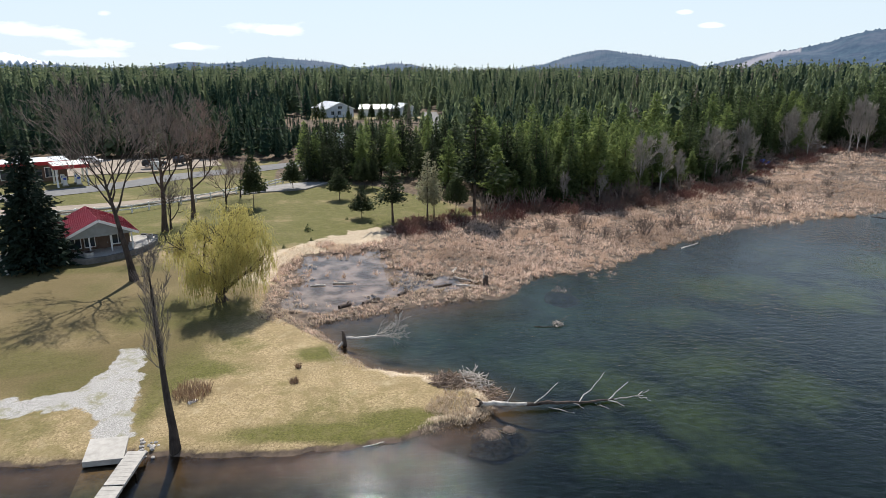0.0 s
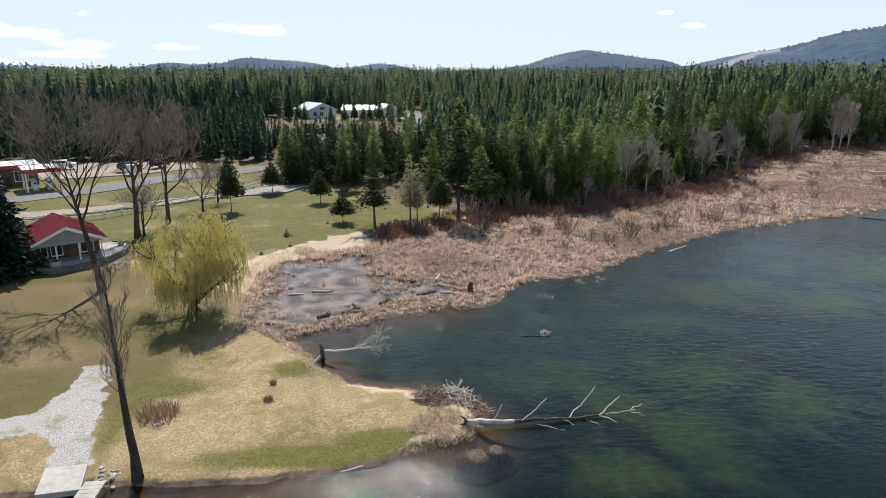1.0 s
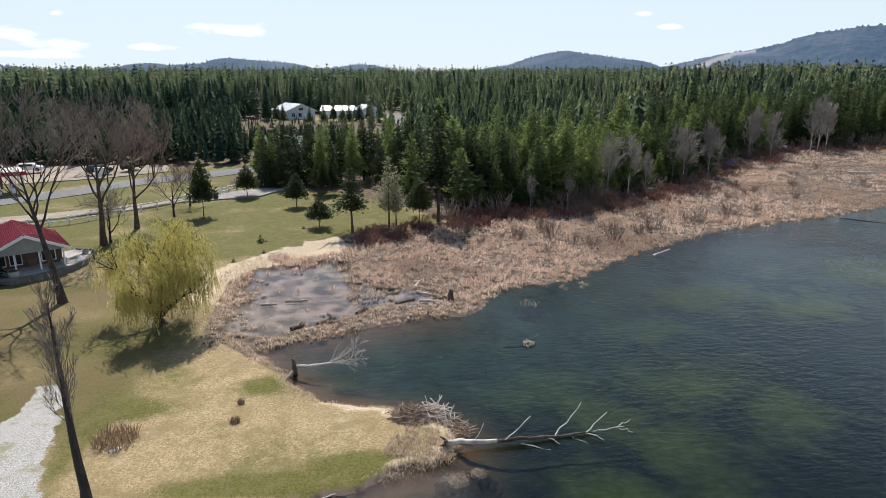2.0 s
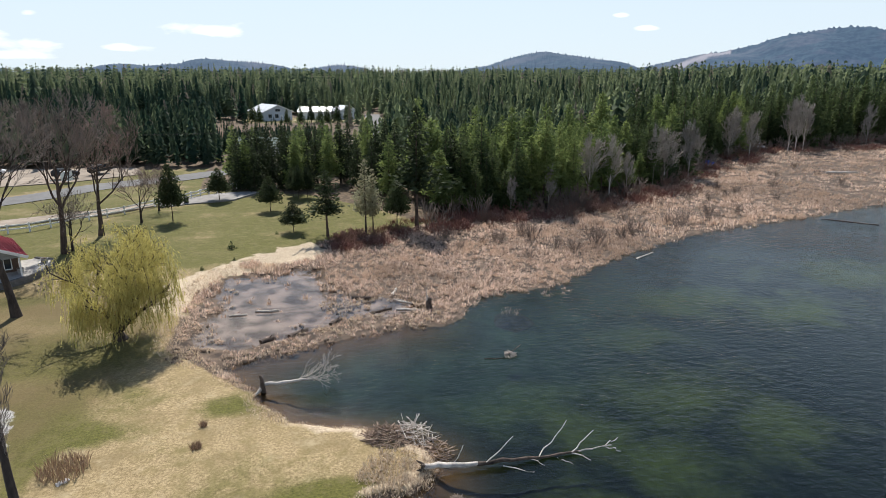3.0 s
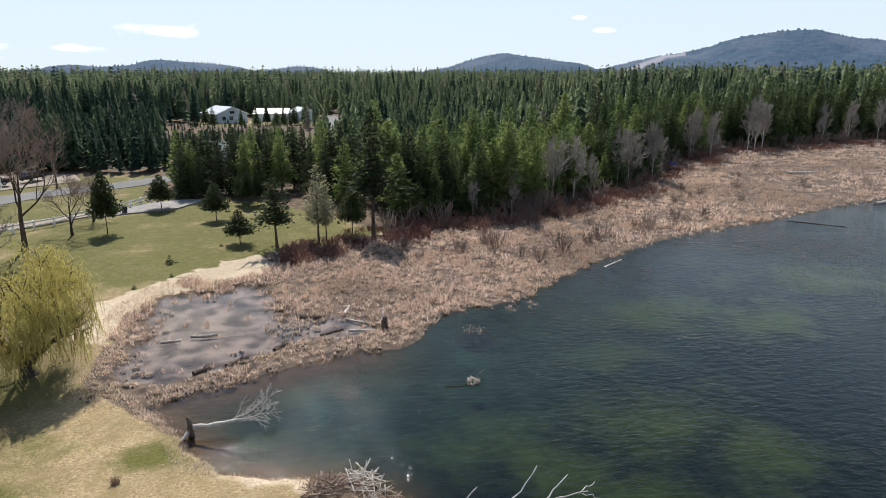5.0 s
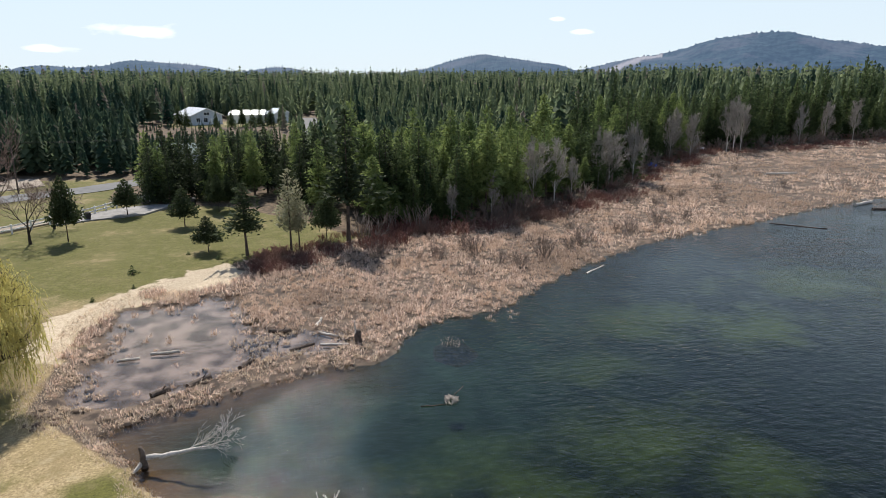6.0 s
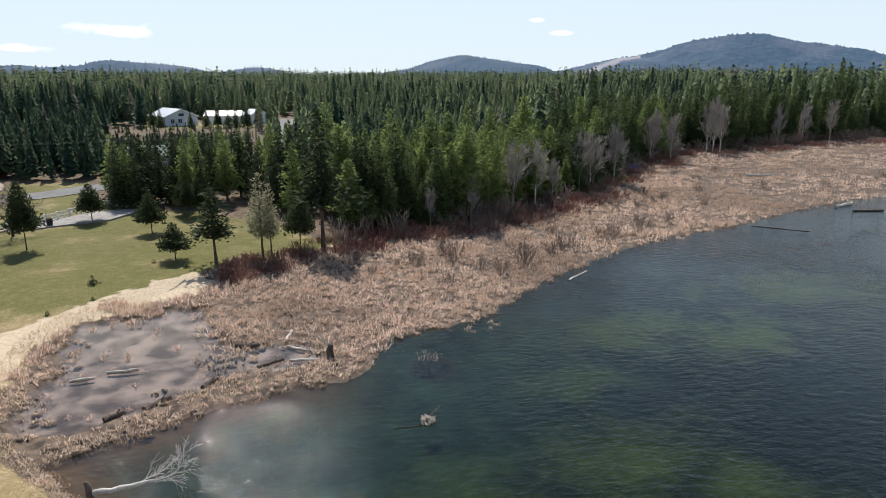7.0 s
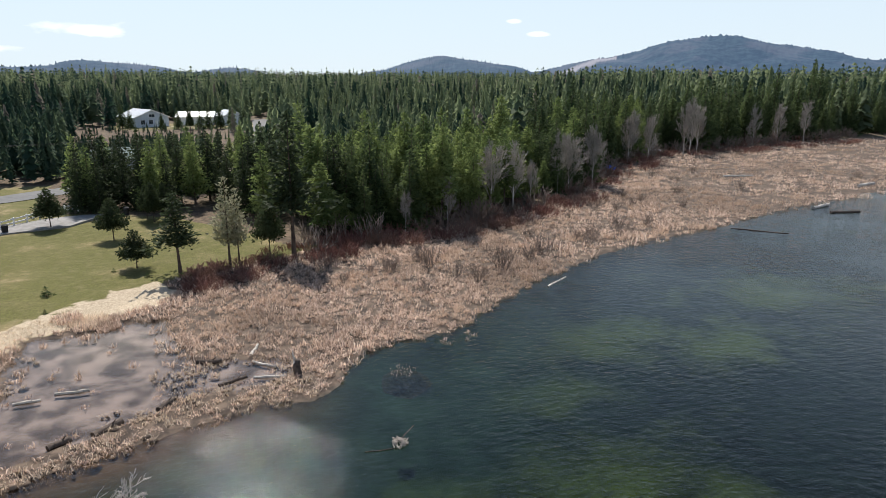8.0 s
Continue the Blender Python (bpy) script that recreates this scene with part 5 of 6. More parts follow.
stick_pile("brush_pile", 4.5, 35.2, 1.3, 0.8, 110, "tangled pile of grey driftwood at the water's edge", M_LOG, 1.6)
stick_pile("brush_pile", 3.2, 35.0, 1.2, 0.6, 260, "tangled pile of dark brown brushwood at the water's edge", M_STICK, 1.0)
stick_pile("brush_pile", 5.6, 33.8, 1.0, 0.25, 110, "low scatter of grey-brown brushwood at the water's edge", M_STICK, 0.8)
stick_pile("driftwood_clump", 12.4, 44.4, 0.42, 0.4, 70, "small pale clump of drift and reeds in open water", M_LOG, 0.6)
t = thing("sunken_branch", pose(11.4, 43.9, 0.0))
part_me("bough", tri_mesh("bough", *merged(rod(rng, (-0.9, 0.2, 0.02), (0.7, 0.1, 0.02), 0.03, 0.02, 5, 5, 0.03), rod(rng, (0.9, 0.5, 0.1), (2.0, 1.4, 0.35), 0.035, 0.02, 5, 5, 0.03))), M_LOG_DARK, t)
tagged(t, "dark sunken branch beside the drift clump", "branch")
def islet(seed, n, r, h, material, label, x, y, crest=-0.02):
    bed = height(x, y)
    t = clump("reed_islet", seed, n, r, h, material, label, x, y, "islets off the shore")
    t.matrix_basis = pose(x, y, 0.03)
    rng_ = np.random.default_rng(seed)
    part_me("mud", tri_mesh("mud", *rod(rng_, (0, 0, bed - 0.08), (0, 0, crest), r * 2.2, r * 0.7, 5, 14, 0.0)), M_LOG_DARK, t, "dark wet mud")


islet(7, 60, 0.9, 0.2, M_REED, "sparse broken reeds standing in the water", 14.6, 52.6, -0.15)
islet(8, 330, 0.7, 0.07, M_TUFT, "low muddy islet of dead grass in the water", 5.0, 29.3)
islet(9, 160, 0.5, 0.06, M_TUFT, "low muddy islet of dead grass in the water", 6.1, 29.7)

# mud tussocks along the spit and in the shallows of the pond
rng = np.random.default_rng(64)
n = 5200
cx, cy = rng.uniform(-11, 9, n), rng.uniform(46, 68, n)
ld, pd, md = zones(cx, cy)
patch = wob(cx, cy, 0.9, 5) + 0.5 * wob(cx, cy, 2.1, 1)
on_spit = (cy < 55) & (ld > -0.5) & (pd < 0.5) & (patch > -0.3)
keep = (on_spit & (rng.random(n) < 0.3)) | ((pd > -0.4) & (pd < 1.8) & (patch > 0.4) & (rng.random(n) < 0.25)) | ((pd > 0) & (cx > -1) & (patch > -0.2) & (rng.random(n) < 0.28))
cx, cy = cx[keep], cy[keep]
n = len(cx)
ang = np.arange(6) * np.pi / 3
rr = (0.07 + 0.24 * rng.random(n) ** 2.2)[:, None] * rng.uniform(0.6, 1.4, (n, 6))
gz_ = np.maximum(lift(cx, cy), -0.12)[:, None]
up_ = rng.uniform(0.03, 0.15, n)[:, None]
rings = [np.stack([cx[:, None] + np.cos(ang) * rr * f_, cy[:, None] + np.sin(ang) * rr * f_, gz_ + up_ * z_ + 0 * rr], -1) for f_, z_ in ((1.0, -0.6), (0.85, 0.7), (0.35, 1.0))]
v = np.concatenate(rings, 1).reshape(-1, 3)
f = []
for i in range(2):
    for j in range(6):
        q = (j + 1) % 6
        f += [(i * 6 + j, i * 6 + q, i * 6 + 6 + q), (i * 6 + j, i * 6 + 6 + q, i * 6 + 6 + j)]
f += [(12, 13, 14), (12, 14, 15), (12, 15, 16), (12, 16, 17)]
v, f = v, (np.array(f)[None] + (np.arange(n) * 18)[:, None, None]).reshape(-1, 3)
M_TUSSOCK = reed_mat("muddy_tussock", (0.05, 0.034, 0.024), (0.21, 0.145, 0.10), (0.12, 0.075, 0.05), 0.0)
tuss = part_me("tussocks", tri_mesh("tussocks", v, f), M_TUSSOCK)
tagged(tuss, "dark muddy tussocks in the shallows of the pond", "tussocks", kind="stuff")
bx = np.repeat(cx, 12) + rng.normal(0, 0.14, n * 12)
by = np.repeat(cy, 12) + rng.normal(0, 0.14, n * 12)
grs = part_me("tussock_grass", tri_mesh("tussock_grass", *blades(rng, bx, by, np.maximum(lift(bx, by), -0.1), rng.uniform(0.12, 0.42, n * 12), rng.uniform(0.02, 0.045, n * 12), np.full(n * 12, 1.2))), M_TUFT)
tagged(grs, "short dead grass growing on the muddy tussocks", "grass", kind="stuff")

# a thick broken stump in the reeds
t = thing("stump", at(8.0, 54.1))
part_me("bole", tri_mesh("bole", *rod(rng, (0, 0, -0.1), (0.05, 0.05, 0.95), 0.3, 0.16, 6, 9, 0.04)), M_LOG_DARK, t)
part_me("splinter", tri_mesh("splinter", *rod(rng, (-0.1, 0.1, 0.6), (-0.2, 0.2, 1.6), 0.1, 0.03, 4, 6, 0.03)), M_DRIFT, t, "pale splintered wood")
tagged(t, "broken dark stump among dead reeds", "stump")

# leaning dead birch beside the spruce
t = thing("dead_birch", at(-36.6, 58.0))
part_me("trunk", tri_mesh("trunk", *rod(rng, (0, 0, -0.1), (-1.1, 0.6, 2.6), 0.13, 0.09, 7, 8, 0.03)), M_BIRCH, t)
part_me("branch", tri_mesh("branch", *rod(rng, (-0.5, 0.3, 1.3), (0.1, 0.5, 2.2), 0.05, 0.03, 4, 6, 0.02)), M_BIRCH, t)
tagged(t, "leaning white birch trunk beside the spruce", "birch trunk")

# ---- boat ramp and dock ----
slab("boat_ramp", [(-16.2, 29.6), (-14.3, 29.8), (-13.75, 27.75), (-15.65, 27.5)], 0.36, 0.3, M_CONC, "pale concrete boat ramp", "ramp")
slab("ramp_foot", [(-15.66, 27.47), (-13.76, 27.72), (-13.2, 24.6), (-15.0, 24.2)], -0.04, 0.3, M_CONC_WET, "silted lower end of the ramp under water", "ramp")
for y0, y1, lab in ((25.55, 28.3, "grey plank dock section with a worn deck"), (21.6, 25.45, "grey plank dock section with a worn deck")):
    t = thing("dock_section", pose(-13.28, 0, 0.0, 0, 0, 0))
    n = int((y1 - y0) / 0.3)
    for i in range(n):
        yy = y0 + (y1 - y0) * i / n
        box_part("plank", (-0.48, 0.48, yy + 0.003, yy + (y1 - y0) / n - 0.003, 0.34, 0.385), M_CONC, t, bevel=0.006)
    for sx_ in (-0.44, 0.38):
        box_part("beam", (sx_, sx_ + 0.06, y0, y1, 0.18, 0.338), M_LOG, t, bevel=0.008)
    for sx_ in (-0.42, 0.36):
        box_part("post", (sx_, sx_ + 0.08, (y0 + y1) / 2 - 0.04, (y0 + y1) / 2 + 0.04, -0.9, 0.3), M_LOG_DARK, t, bevel=0.008)
    tagged(t, lab, "dock", "dock sections")
rocks = []
for i in range(22):
    bm = bmesh.new()
    bmesh.ops.create_icosphere(bm, subdivisions=1, radius=1)
    for v_ in bm.verts:
        v_.co = Vector((v_.co.x * rng.uniform(0.8, 1.2), v_.co.y * rng.uniform(0.7, 1.1), v_.co.z * rng.uniform(0.5, 0.8)))
    x, y = -13.1 + rng.normal(0, 0.32), 28.75 + rng.normal(0, 0.28)
    ob = part("rock", bm, M_ROCK)
    ob.matrix_basis = at(x, y, rng.uniform(0, 360), rng.uniform(0.09, 0.17))
    tagged(ob, "pale round stone heaped beside the dock", "rock", "stones beside the dock")
for x, y in ((-12.2, 33.2), (-12.0, 33.4)):
    bm = bmesh.new()
    bmesh.ops.create_icosphere(bm, subdivisions=2, radius=0.18)
    for v_ in bm.verts:
        v_.co *= 1 + 0.2 * math.sin(7 * v_.co.x / 0.18 + 5 * v_.co.y / 0.18)
        v_.co.z *= 0.6
    ob = part("rock", bm, M_ROCK)
    ob.matrix_basis = at(x, y)
    tagged(ob, "pale stone lying on the lawn", "rock", "stones on the lawn")


# ---- buildings ----
def gable_house(name, m, half, depth, eave, ridge, over, wall, roof, label, category, porch=0.0, trims=M_WHITE, windows=(), doors=(), side_windows=(), seam=0.45):
    """Gable towards local -y; half its width; windows and doors on the front: x0, x1, z0, z1."""
    h = thing(name, m)
    bm = bmesh.new()
    y0 = porch
    prof = [(-half, -0.4), (half, -0.4), (half, eave), (0, ridge - 0.12), (-half, eave)]
    rings = [[bm.verts.new((x, y, z)) for x, z in prof] for y in (y0, depth)]
    bm.faces.new(rings[0])
    bm.faces.new(rings[1][::-1])
    for i in range(5):
        j = (i + 1) % 5
        bm.faces.new([rings[0][j], rings[0][i], rings[1][i], rings[1][j]])
    bmesh.ops.recalc_face_normals(bm, faces=bm.faces)
    part("wall", bm, wall, h)
    slope = (ridge - eave) / half
    for s in (-1, 1):
        bm = bmesh.new()
        ex, ez = half + over, ridge - slope * (half + over)
        pr = [(0, ridge), (s * ex, ez), (s * ex, ez + 0.12), (0, ridge + 0.12)]
        rg = [[bm.verts.new((x, y, z)) for x, z in pr] for y in (-over, depth + over)]
        for i in range(4):
            j = (i + 1) % 4
            bm.faces.new([rg[0][i], rg[0][j], rg[1][j], rg[1][i]])
        bm.faces.new(rg[0])
        bm.faces.new(rg[1][::-1])
        bmesh.ops.recalc_face_normals(bm, faces=bm.faces)
        ro = part("roof", bm, roof, h)
        bm = bmesh.new()
        n = int((depth + 2 * over) / seam)
        ang = math.atan2(slope, 1)
        ln = math.hypot(ex, ridge - ez)
        for i in range(n + 1):
            y = -over + (depth + 2 * over) * i / n
            mm = pose(s * ex / 2, y, (ridge + ez) / 2 + 0.125, 0, math.degrees(ang) * s, 0)
            box(bm, -ln / 2, ln / 2, -0.02, 0.02, 0, 0.04, 0, mm)
        part("seams", bm, roof, ro)
        for y, nm in ((-over - 0.04, "fascia"), (depth + over + 0.04, "fascia")):
            mm = pose(s * ex / 2, y, (ridge + ez) / 2 - 0.05, 0, math.degrees(ang) * s, 0)
            box_part(nm, (-ln / 2, ln / 2, -0.035, 0.035, -0.12, 0.15), trims, h, "white fascia board", 0.01, mm)
    if porch:
        bm = bmesh.new()
        a = bm.verts.new((-half, -over * 0.5, eave)), bm.verts.new((half, -over * 0.5, eave)), bm.verts.new((0, -over * 0.5, ridge - 0.1))
        fc = bm.faces.new(a)
        r = bmesh.ops.extrude_face_region(bm, geom=[fc])
        bmesh.ops.translate(bm, vec=(0, 0.12, 0), verts=[v_ for v_ in r["geom"] if isinstance(v_, bmesh.types.BMVert)])
        bmesh.ops.recalc_face_normals(bm, faces=bm.faces)
        part("gable_panel", bm, M_GABLE, h, "grey boarded gable")
        box_part("beam", (-half, half, -over * 0.5 + 0.01, -over * 0.5 + 0.2, eave - 0.28, eave), M_GABLE, h)
        for i in range(4):
            x = -half + 0.12 + (2 * half - 0.24) * i / 3
            box_part("column", (x - 0.07, x + 0.07, -over * 0.5, -over * 0.5 + 0.14, -0.3, eave - 0.28), trims, h, "white porch column")
    for x0, x1, z0, z1 in windows:
        w = box_part("window", (x0, x1, y0 - 0.03, y0 + 0.05, z0, z1), M_GLASS, h, "dark glass pane")
        bm = bmesh.new()
        for q in ((x0 - 0.08, x1 + 0.08, z1, z1 + 0.1), (x0 - 0.08, x1 + 0.08, z0 - 0.1, z0), (x0 - 0.08, x0, z0, z1), (x1, x1 + 0.08, z0, z1), ((x0 + x1) / 2 - 0.03, (x0 + x1) / 2 + 0.03, z0, z1)):
            box(bm, q[0], q[1], y0 - 0.07, y0 + 0.04, q[2], q[3])
        part("frame", bm, trims, w)
    for x0, x1, z0, z1 in doors:
        dr = box_part("door", (x0, x1, y0 - 0.05, y0 + 0.05, z0, z1), M_BROWN if wall is not M_SIDING else M_WHITE, h, "panelled door")
        box_part("handle", (x1 - 0.16, x1 - 0.1, y0 - 0.1, y0 - 0.05, z0 + 0.95, z0 + 1.1), M_GREY, dr)
    for y1_, y2_, z0, z1 in side_windows:
        for s in (-1, 1):
            w = box_part("window", (s * half - 0.05, s * half + 0.05, y1_, y2_, z0, z1), M_GLASS, h, "dark glass pane")
            bm = bmesh.new()
            for q in ((y1_ - 0.08, y2_ + 0.08, z1, z1 + 0.1), (y1_ - 0.08, y2_ + 0.08, z0 - 0.1, z0), (y1_ - 0.08, y1_, z0, z1), (y2_, y2_ + 0.08, z0, z1)):
                box(bm, s * half - 0.07, s * half + 0.07, q[0], q[1], q[2], q[3])
            part("frame", bm, trims, w)
    return tagged(h, label, category)


# the wall's dark brown colour serves to make the porch interior dark
gable_house("pavilion", pose(-30.7, 64.0, height(-31, 66), 0, 0, 33), 3.1, 7.0, 2.45, 3.9, 0.55, M_BROWN, M_ROOF_RED, "small pavilion with a red metal roof and white porch", "pavilion", 1.7, M_WHITE, windows=((-2.6, -1.6, 0.8, 2.0), (-1.2, -0.3, 0.8, 2.0), (1.4, 2.5, 0.8, 2.0)), doors=((0.1, 1.0, 0.0, 2.1),), side_windows=((2.6, 3.8, 0.9, 2.0), (4.6, 5.8, 0.9, 2.0)))
PATIO = [(-37.4, 66.0), (-36.4, 63.6), (-34.2, 61.9), (-32.6, 61.3), (-31.0, 61.3), (-29.4, 62.2), (-28.2, 63.7), (-27.3, 65.3), (-26.9, 67.0), (-26.9, 68.8), (-27.7, 70.8), (-29.5, 71.5)]
slab("patio", PATIO, 1.12, 0.5, M_CONC, "pale concrete patio round the pavilion", "patio")
bm = bmesh.new()
for (x0, y0), (x1, y1) in zip(PATIO, PATIO[1:]):
    ln = math.hypot(x1 - x0, y1 - y0)
    box(bm, -ln / 2 - 0.06, ln / 2 + 0.06, -0.14, 0.14, -0.4, 0.22, 0.02, pose((x0 + x1) / 2, (y0 + y1) / 2, 1.0, 0, 0, math.degrees(math.atan2(y1 - y0, x1 - x0))))
tagged(part("patio_wall", bm, M_PATIO_SHADE), "low curved patio wall with its shade in a dark colour", "wall", kind="structure")
for x, y, s in ((-31.2, 62.4, 0.5), (-27.9, 69.6, 0.35), (-28.6, 66.4, 0.3)):
    t = thing("planter", pose(x, y, 1.12))
    v, f = rod(rng, (0, 0, 0), (0, 0, 0.45), s * 0.8, s, 3, 12, 0.0)
    part_me("tub", tri_mesh("tub", v, f), M_CONC, t)
    part_me("soil", tri_mesh("soil", *rod(rng, (0, 0, 0.4), (0, 0, 0.47), s * 0.85, s * 0.8, 3, 12, 0.0)), M_LOG_DARK, t)
    tagged(t, "round concrete planter tub on the patio", "planter", "planters on the patio")

zb_ = height(-25, 275)
gable_house("barn_house", pose(-24.5, 268, zb_, 0, 0, 28), 6.0, 16, 3.4, 5.9, 0.5, M_SIDING, M_ROOF_WHITE, "pale blue-grey house with a white metal roof", "house", 0.0, M_WHITE, windows=((-4, -2.6, 0.9, 2.4), (-1.2, 0.2, 0.9, 2.4), (2.8, 4.2, 0.9, 2.4), (-1.0, 1.0, 3.4, 4.4)), doors=((1.0, 2.0, 0, 2.1),), seam=1.0)
gable_house("shed", pose(-3.5, 277, height(-9, 280), 0, 0, 84), 4.5, 13, 3.0, 4.6, 0.4, M_WHITE, M_ROOF_WHITE, "long white shed with a pale metal roof", "shed", 0.0, M_WHITE, doors=((-1.2, 1.2, 0, 2.4),), seam=1.0, side_windows=((3, 4.4, 1, 2.2), (7, 8.4, 1, 2.2)))
gable_house("shed", pose(3.5, 272, height(3, 276), 0, 0, 20), 4.2, 10, 3.2, 5.2, 0.4, M_SIDING, M_ROOF_WHITE, "white garage with a pale metal roof", "garage", 0.0, M_WHITE, windows=((2.2, 3.2, 1.0, 2.0),), doors=((-2.6, 0.6, 0, 2.5),), seam=1.0)
gable_house("house", pose(-13.5, 155, height(-17, 158), 0, 0, 75), 3.6, 9, 2.6, 4.2, 0.4, M_SIDING, M_ROOF_GREEN, "house with a weathered grey-green roof among firs", "house", 0.0, M_WHITE, windows=((-2.2, -1.0, 0.9, 2.0),), doors=((0.2, 1.1, 0, 2.05),), seam=0.9, side_windows=((2, 3.4, 0.9, 2.0), (5.5, 6.9, 0.9, 2.0)))

# filling station across the road
gz = height(-56, 108) + 0.1
t = thing("fuel_canopy", pose(-55.2, 108.3, gz, 0, 0, 33))
box_part("roof", (-2.6, 2.6, -3.2, 3.2, 3.4, 3.55), M_WHITE, t, "white canopy top")
for dims in ((-2.65, 2.65, -3.25, -3.15, 2.95, 3.56), (-2.65, 2.65, 3.15, 3.25, 2.95, 3.56), (-2.65, -2.6, -3.15, 3.15, 2.95, 3.56), (2.6, 2.65, -3.15, 3.15, 2.95, 3.56)):
    box_part("fascia", dims, M_RED, t, "red canopy fascia")
for x in (-2.2, 2.2):
    for y in (-2.6, 2.6):
        box_part("column", (x - 0.14, x + 0.14, y - 0.14, y + 0.14, -0.3, 3.4), M_WHITE, t)
tagged(t, "white fuel station canopy with a red fascia", "canopy")
for i, (x, y) in enumerate(((-1.0, -1.2), (1.0, -1.2), (-1.0, 1.4), (1.0, 1.4))):
    p_ = thing("fuel_pump", pose(-55.2, 108.3, gz, 0, 0, 33) @ pose(x, y, 0))
    box_part("cabinet", (-0.32, 0.32, -0.22, 0.22, 0, 1.5), M_WHITE, p_, "white pump cabinet", 0.04)
    box_part("display", (-0.22, 0.22, -0.245, -0.222, 0.95, 1.3), M_BLUE, p_)
    box_part("base", (-0.45, 0.45, -0.35, 0.35, -0.2, 0.1), M_CONC, p_)
    tagged(p_, "white fuel pump under the canopy", "fuel pump", "pumps under the canopy")
t = thing("shop", pose(-64.5, 113.0, gz, 0, 0, 33))
box_part("wall", (-5.5, 5.5, -3.2, 3.2, -0.3, 3.1), M_BROWN, t)
box_part("roof", (-6.0, 6.0, -3.8, 3.6, 3.1, 3.4), M_ROOF_WHITE, t, "flat white roof")
box_part("fascia", (-6.05, 6.05, -3.86, -3.8, 2.8, 3.42), M_RED, t, "red fascia")
box_part("roof_unit", (-1.0, 0.6, -0.6, 0.8, 3.4, 4.1), M_GREY, t)
for x in (-4.2, -1.6, 2.2):
    w = box_part("window", (x, x + 1.8, -3.24, -3.16, 0.7, 2.3), M_GLASS, t)
    box_part("frame", (x - 0.08, x + 1.88, -3.23, -3.18, 0.6, 2.4), M_WHITE, w)
dr = box_part("door", (0.7, 1.7, -3.25, -3.15, 0, 2.1), M_GLASS, t)
box_part("handle", (1.5, 1.56, -3.32, -3.25, 0.9, 1.2), M_GREY, dr)
tagged(t, "brown fuel station shop with a flat white roof", "shop")
t = thing("ice_box", pose(-46.0, 121.5, height(-46, 121.5) + 0.5))
box_part("cabinet", (-0.8, 0.8, -0.5, 0.5, 0, 1.5), M_WHITE, t)
box_part("lid", (-0.84, 0.84, -0.54, 0.54, 1.5, 1.58), M_GREY, t)
tagged(t, "white cabinet standing on the dirt lot", "cabinet")


def car(x, y, turn, paint, label, group, up=0.0):
    t = thing("car", pose(x, y, height(x, y) + up, 0, 0, turn))
    bm = bmesh.new()
    prof = [(-2.2, 0.35), (2.2, 0.35), (2.25, 0.85), (1.3, 0.98), (0.75, 1.5), (-1.6, 1.52), (-2.2, 0.98)]
    rg = [[bm.verts.new((a_, b_, z_)) for a_, z_ in prof] for b_ in (-0.88, 0.88)]
    for i in range(7):
        j = (i + 1) % 7
        bm.faces.new([rg[0][i], rg[0][j], rg[1][j], rg[1][i]])
    bm.faces.new(rg[0][::-1])
    bm.faces.new(rg[1])
    bmesh.ops.recalc_face_normals(bm, faces=bm.faces)
    bmesh.ops.bevel(bm, geom=list(bm.edges), offset=0.06, segments=2, affect="EDGES")
    part("body", bm, paint, t)
    for s in (-0.89, 0.89):
        box_part("side_window", (-1.45, 0.7, s - 0.015, s + 0.015, 1.03, 1.42), M_GLASS, t)
        for wx_ in (-1.4, 1.4):
            wheel = part_me("wheel", tri_mesh("wheel", *rod(rng, (wx_, s - 0.1, 0.33), (wx_, s + 0.1, 0.33), 0.33, 0.33, 2, 14, 0)), M_TYRE, t)
            part_me("rim", tri_mesh("rim", *rod(rng, (wx_, s * 1.1 - 0.02, 0.33), (wx_, s * 1.13, 0.33), 0.19, 0.19, 2, 12, 0)), M_GREY, wheel)
    return tagged(t, label, "car", group)


for x, y, a, p_, lab in ((-62, 130, 15, M_CAR_WHITE, "white parked car on the dirt lot"), (-44, 131, 70, M_CAR, "dark parked car on the dirt lot"), (-48, 126, 25, M_CAR, "dark parked car on the dirt lot"), (6.5, 146, 60, M_CAR_WHITE, "white parked car among the firs"), (9.5, 143.5, 75, M_CAR_WHITE, "white parked car among the firs"), (106.5, 155.0, 10, M_CAR_WHITE, "white parked car at the wood's edge")):
    car(x, y, a, p_, lab, "parked cars", 0.45 if x < -40 else 0.0)

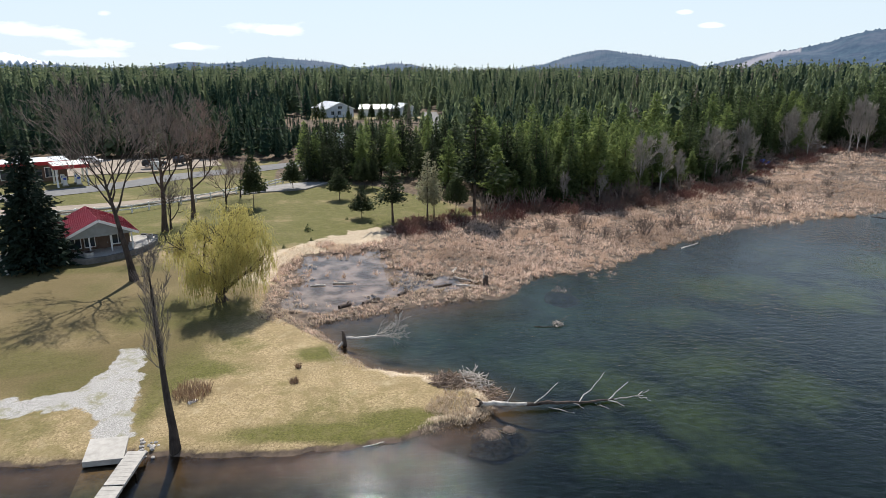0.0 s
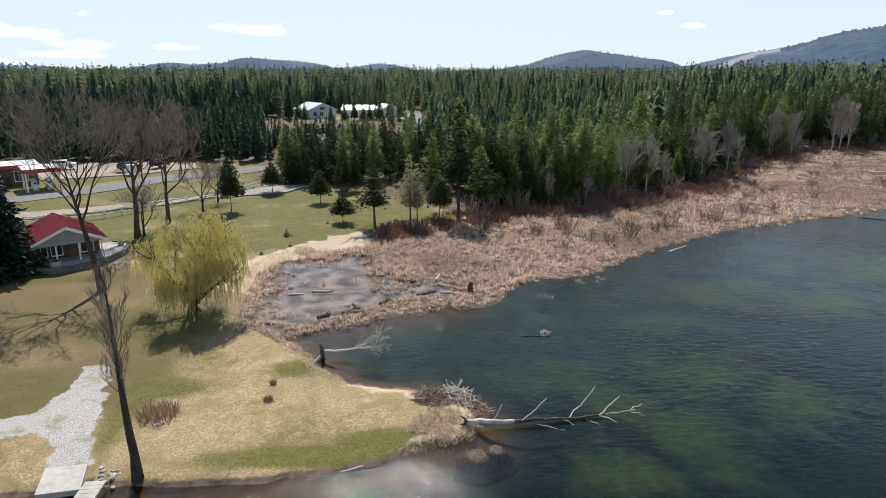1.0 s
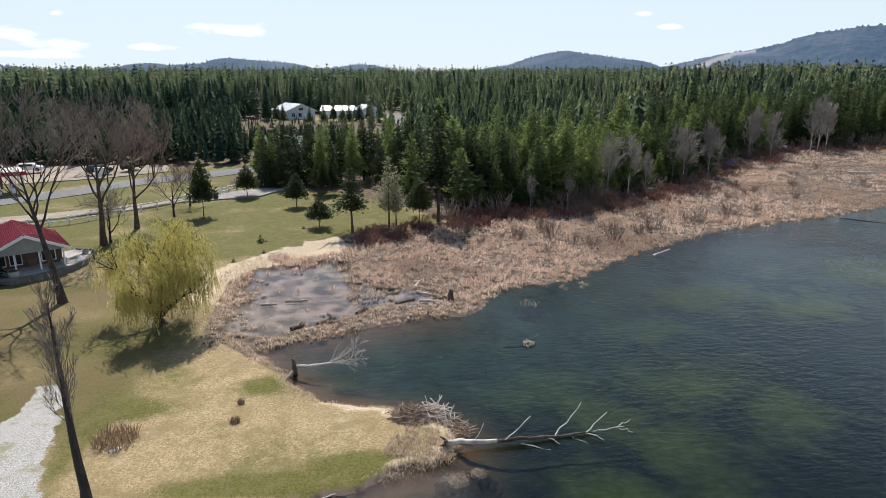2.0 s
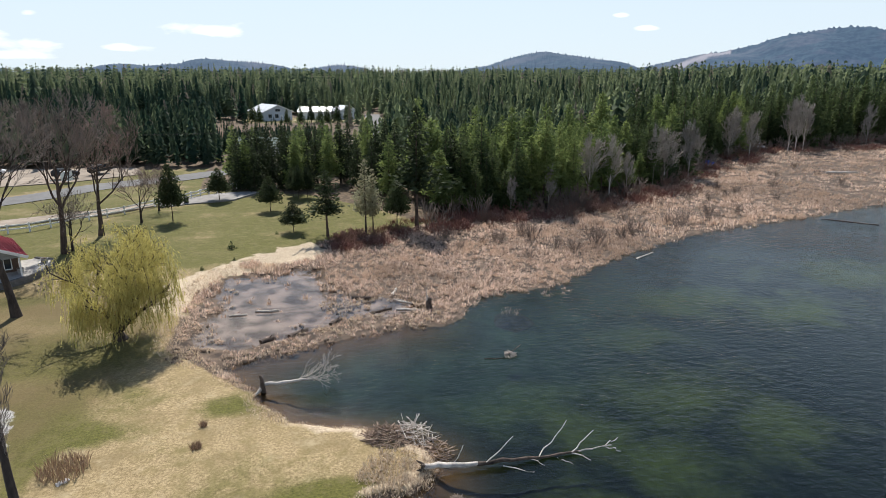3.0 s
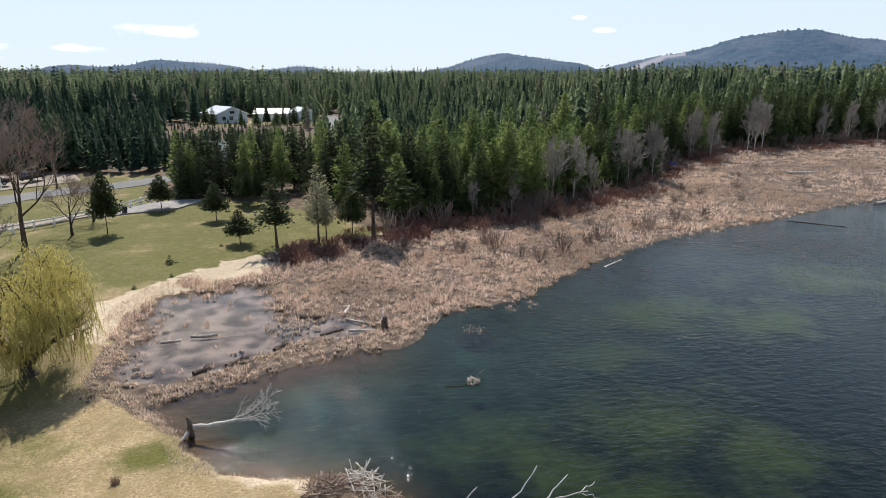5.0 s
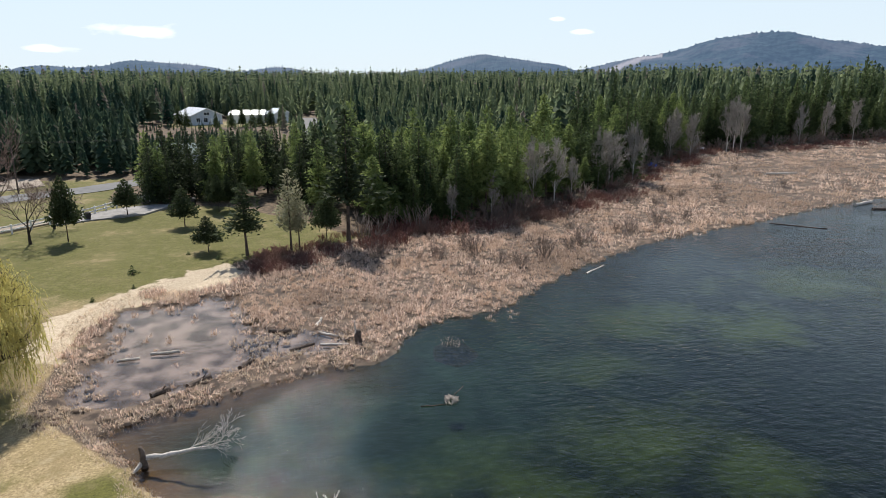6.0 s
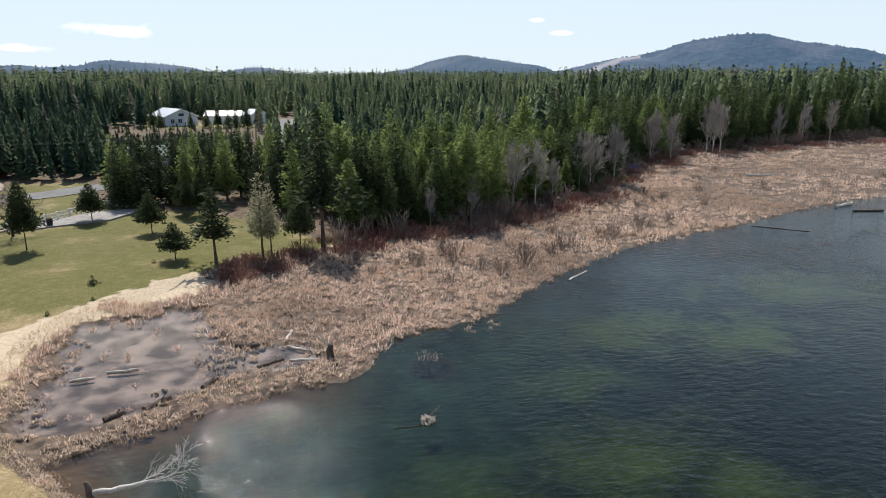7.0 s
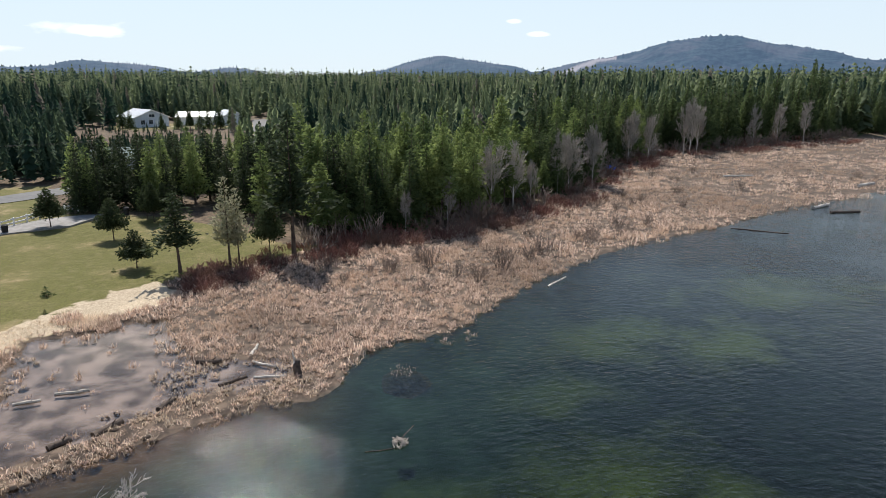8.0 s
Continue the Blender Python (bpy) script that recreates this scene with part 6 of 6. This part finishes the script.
# white rail fence beside the driveway
FENCE = [(-52.0, 78.0), (-46.0, 80.5), (-36.0, 85.0), (-28.0, 93.5), (-22.5, 101.5), (-18.8, 108.5), (-15.0, 112.6)]
t = thing("fence", pose(0, 0, 0))
for (x0, y0), (x1, y1) in zip(FENCE, FENCE[1:]):
    n = max(2, round(math.hypot(x1 - x0, y1 - y0) / 2.2))
    for i in range(n):
        x, y = x0 + (x1 - x0) * i / n, y0 + (y1 - y0) * i / n
        xe, ye = x0 + (x1 - x0) * (i + 1) / n, y0 + (y1 - y0) * (i + 1) / n
        z, ze = height(x, y), height(xe, ye)
        box_part("post", (x - 0.08, x + 0.08, y - 0.08, y + 0.08, z - 0.2, z + 1.15), M_WHITE, t, bevel=0.0)
        for up_ in (0.5, 0.95):
            ln = math.hypot(xe - x, ye - y)
            mm = pose((x + xe) / 2, (y + ye) / 2, (z + ze) / 2 + up_, 0, -math.degrees(math.atan2(ze - z, ln)), math.degrees(math.atan2(ye - y, xe - x)))
            box_part("rail", (-ln / 2 + 0.085, ln / 2 - 0.085, -0.03, 0.03, -0.08, 0.08), M_WHITE, t, bevel=0.0, m=mm)
tagged(t, "white two-rail fence beside the driveway", "fence")

for x, y in ((-21.4, 99.4), (-9.6, 106.8)):
    t = thing("litter_bin", at(x, y))
    part_me("drum", tri_mesh("drum", *rod(rng, (0, 0, 0), (0, 0, 0.95), 0.32, 0.34, 4, 12, 0)), M_DARK, t)
    part_me("lid", tri_mesh("lid", *rod(rng, (0, 0, 0.95), (0, 0, 1.08), 0.37, 0.2, 3, 12, 0)), M_TYRE, t)
    tagged(t, "black litter bin beside the lawn", "bin", "litter bins")
POLES = [(-96.0, 86.0), (-37.5, 122.8), (-3.5, 148.0)]
for x, y in POLES:
    t = thing("utility_pole", at(x, y, 35))
    part_me("pole", tri_mesh("pole", *rod(rng, (0, 0, -0.3), (0, 0, 8.5), 0.15, 0.1, 5, 8, 0)), M_LOG_DARK, t)
    box_part("crossarm", (-0.06, 0.06, -1.0, 1.0, 7.9, 8.05), M_LOG_DARK, t)
    tagged(t, "dark wooden utility pole beside the road", "pole", "utility poles")
for off in (-0.9, 0.9):
    t = thing("power_line")
    for (x0, y0), (x1, y1) in zip(POLES, POLES[1:]):
        q = np.linspace(0, 1, 17)[:, None]
        a0 = np.array([x0 - off * 0.57, y0 + off * 0.82, height(x0, y0) + 8.06])
        a1 = np.array([x1 - off * 0.57, y1 + off * 0.82, height(x1, y1) + 8.06])
        pts = a0 + (a1 - a0) * q - np.array([0, 0, 1.0]) * 3.2 * q * (1 - q)
        part_me("wire", tri_mesh("wire", *tubes(pts[:-1], pts[1:], np.full(16, 0.018), np.full(16, 0.018), 4)), M_TYRE, t)
    tagged(t, "thin dark wire sagging between the utility poles", "power line", "wires along the road")
t = thing("tarpaulin", at(79.0, 131.5, 20))
bm = bmesh.new()
bmesh.ops.create_grid(bm, x_segments=8, y_segments=6, size=1.0)
for v_ in bm.verts:
    v_.co = Vector((v_.co.x * 1.8, v_.co.y * 1.1, 0.9 * (1 - v_.co.x ** 2 * 0.5) * (1 - v_.co.y ** 2 * 0.8) + 0.06 * math.sin(9 * v_.co.x + 4 * v_.co.y)))
rim_ = bmesh.ops.extrude_edge_only(bm, edges=[e for e in bm.edges if e.is_boundary])
for v_ in rim_["geom"]:
    if isinstance(v_, bmesh.types.BMVert):
        v_.co.z = -0.02
part("sheet", bm, M_BLUE, t)
tagged(t, "crumpled blue tarpaulin over a heap", "tarpaulin")
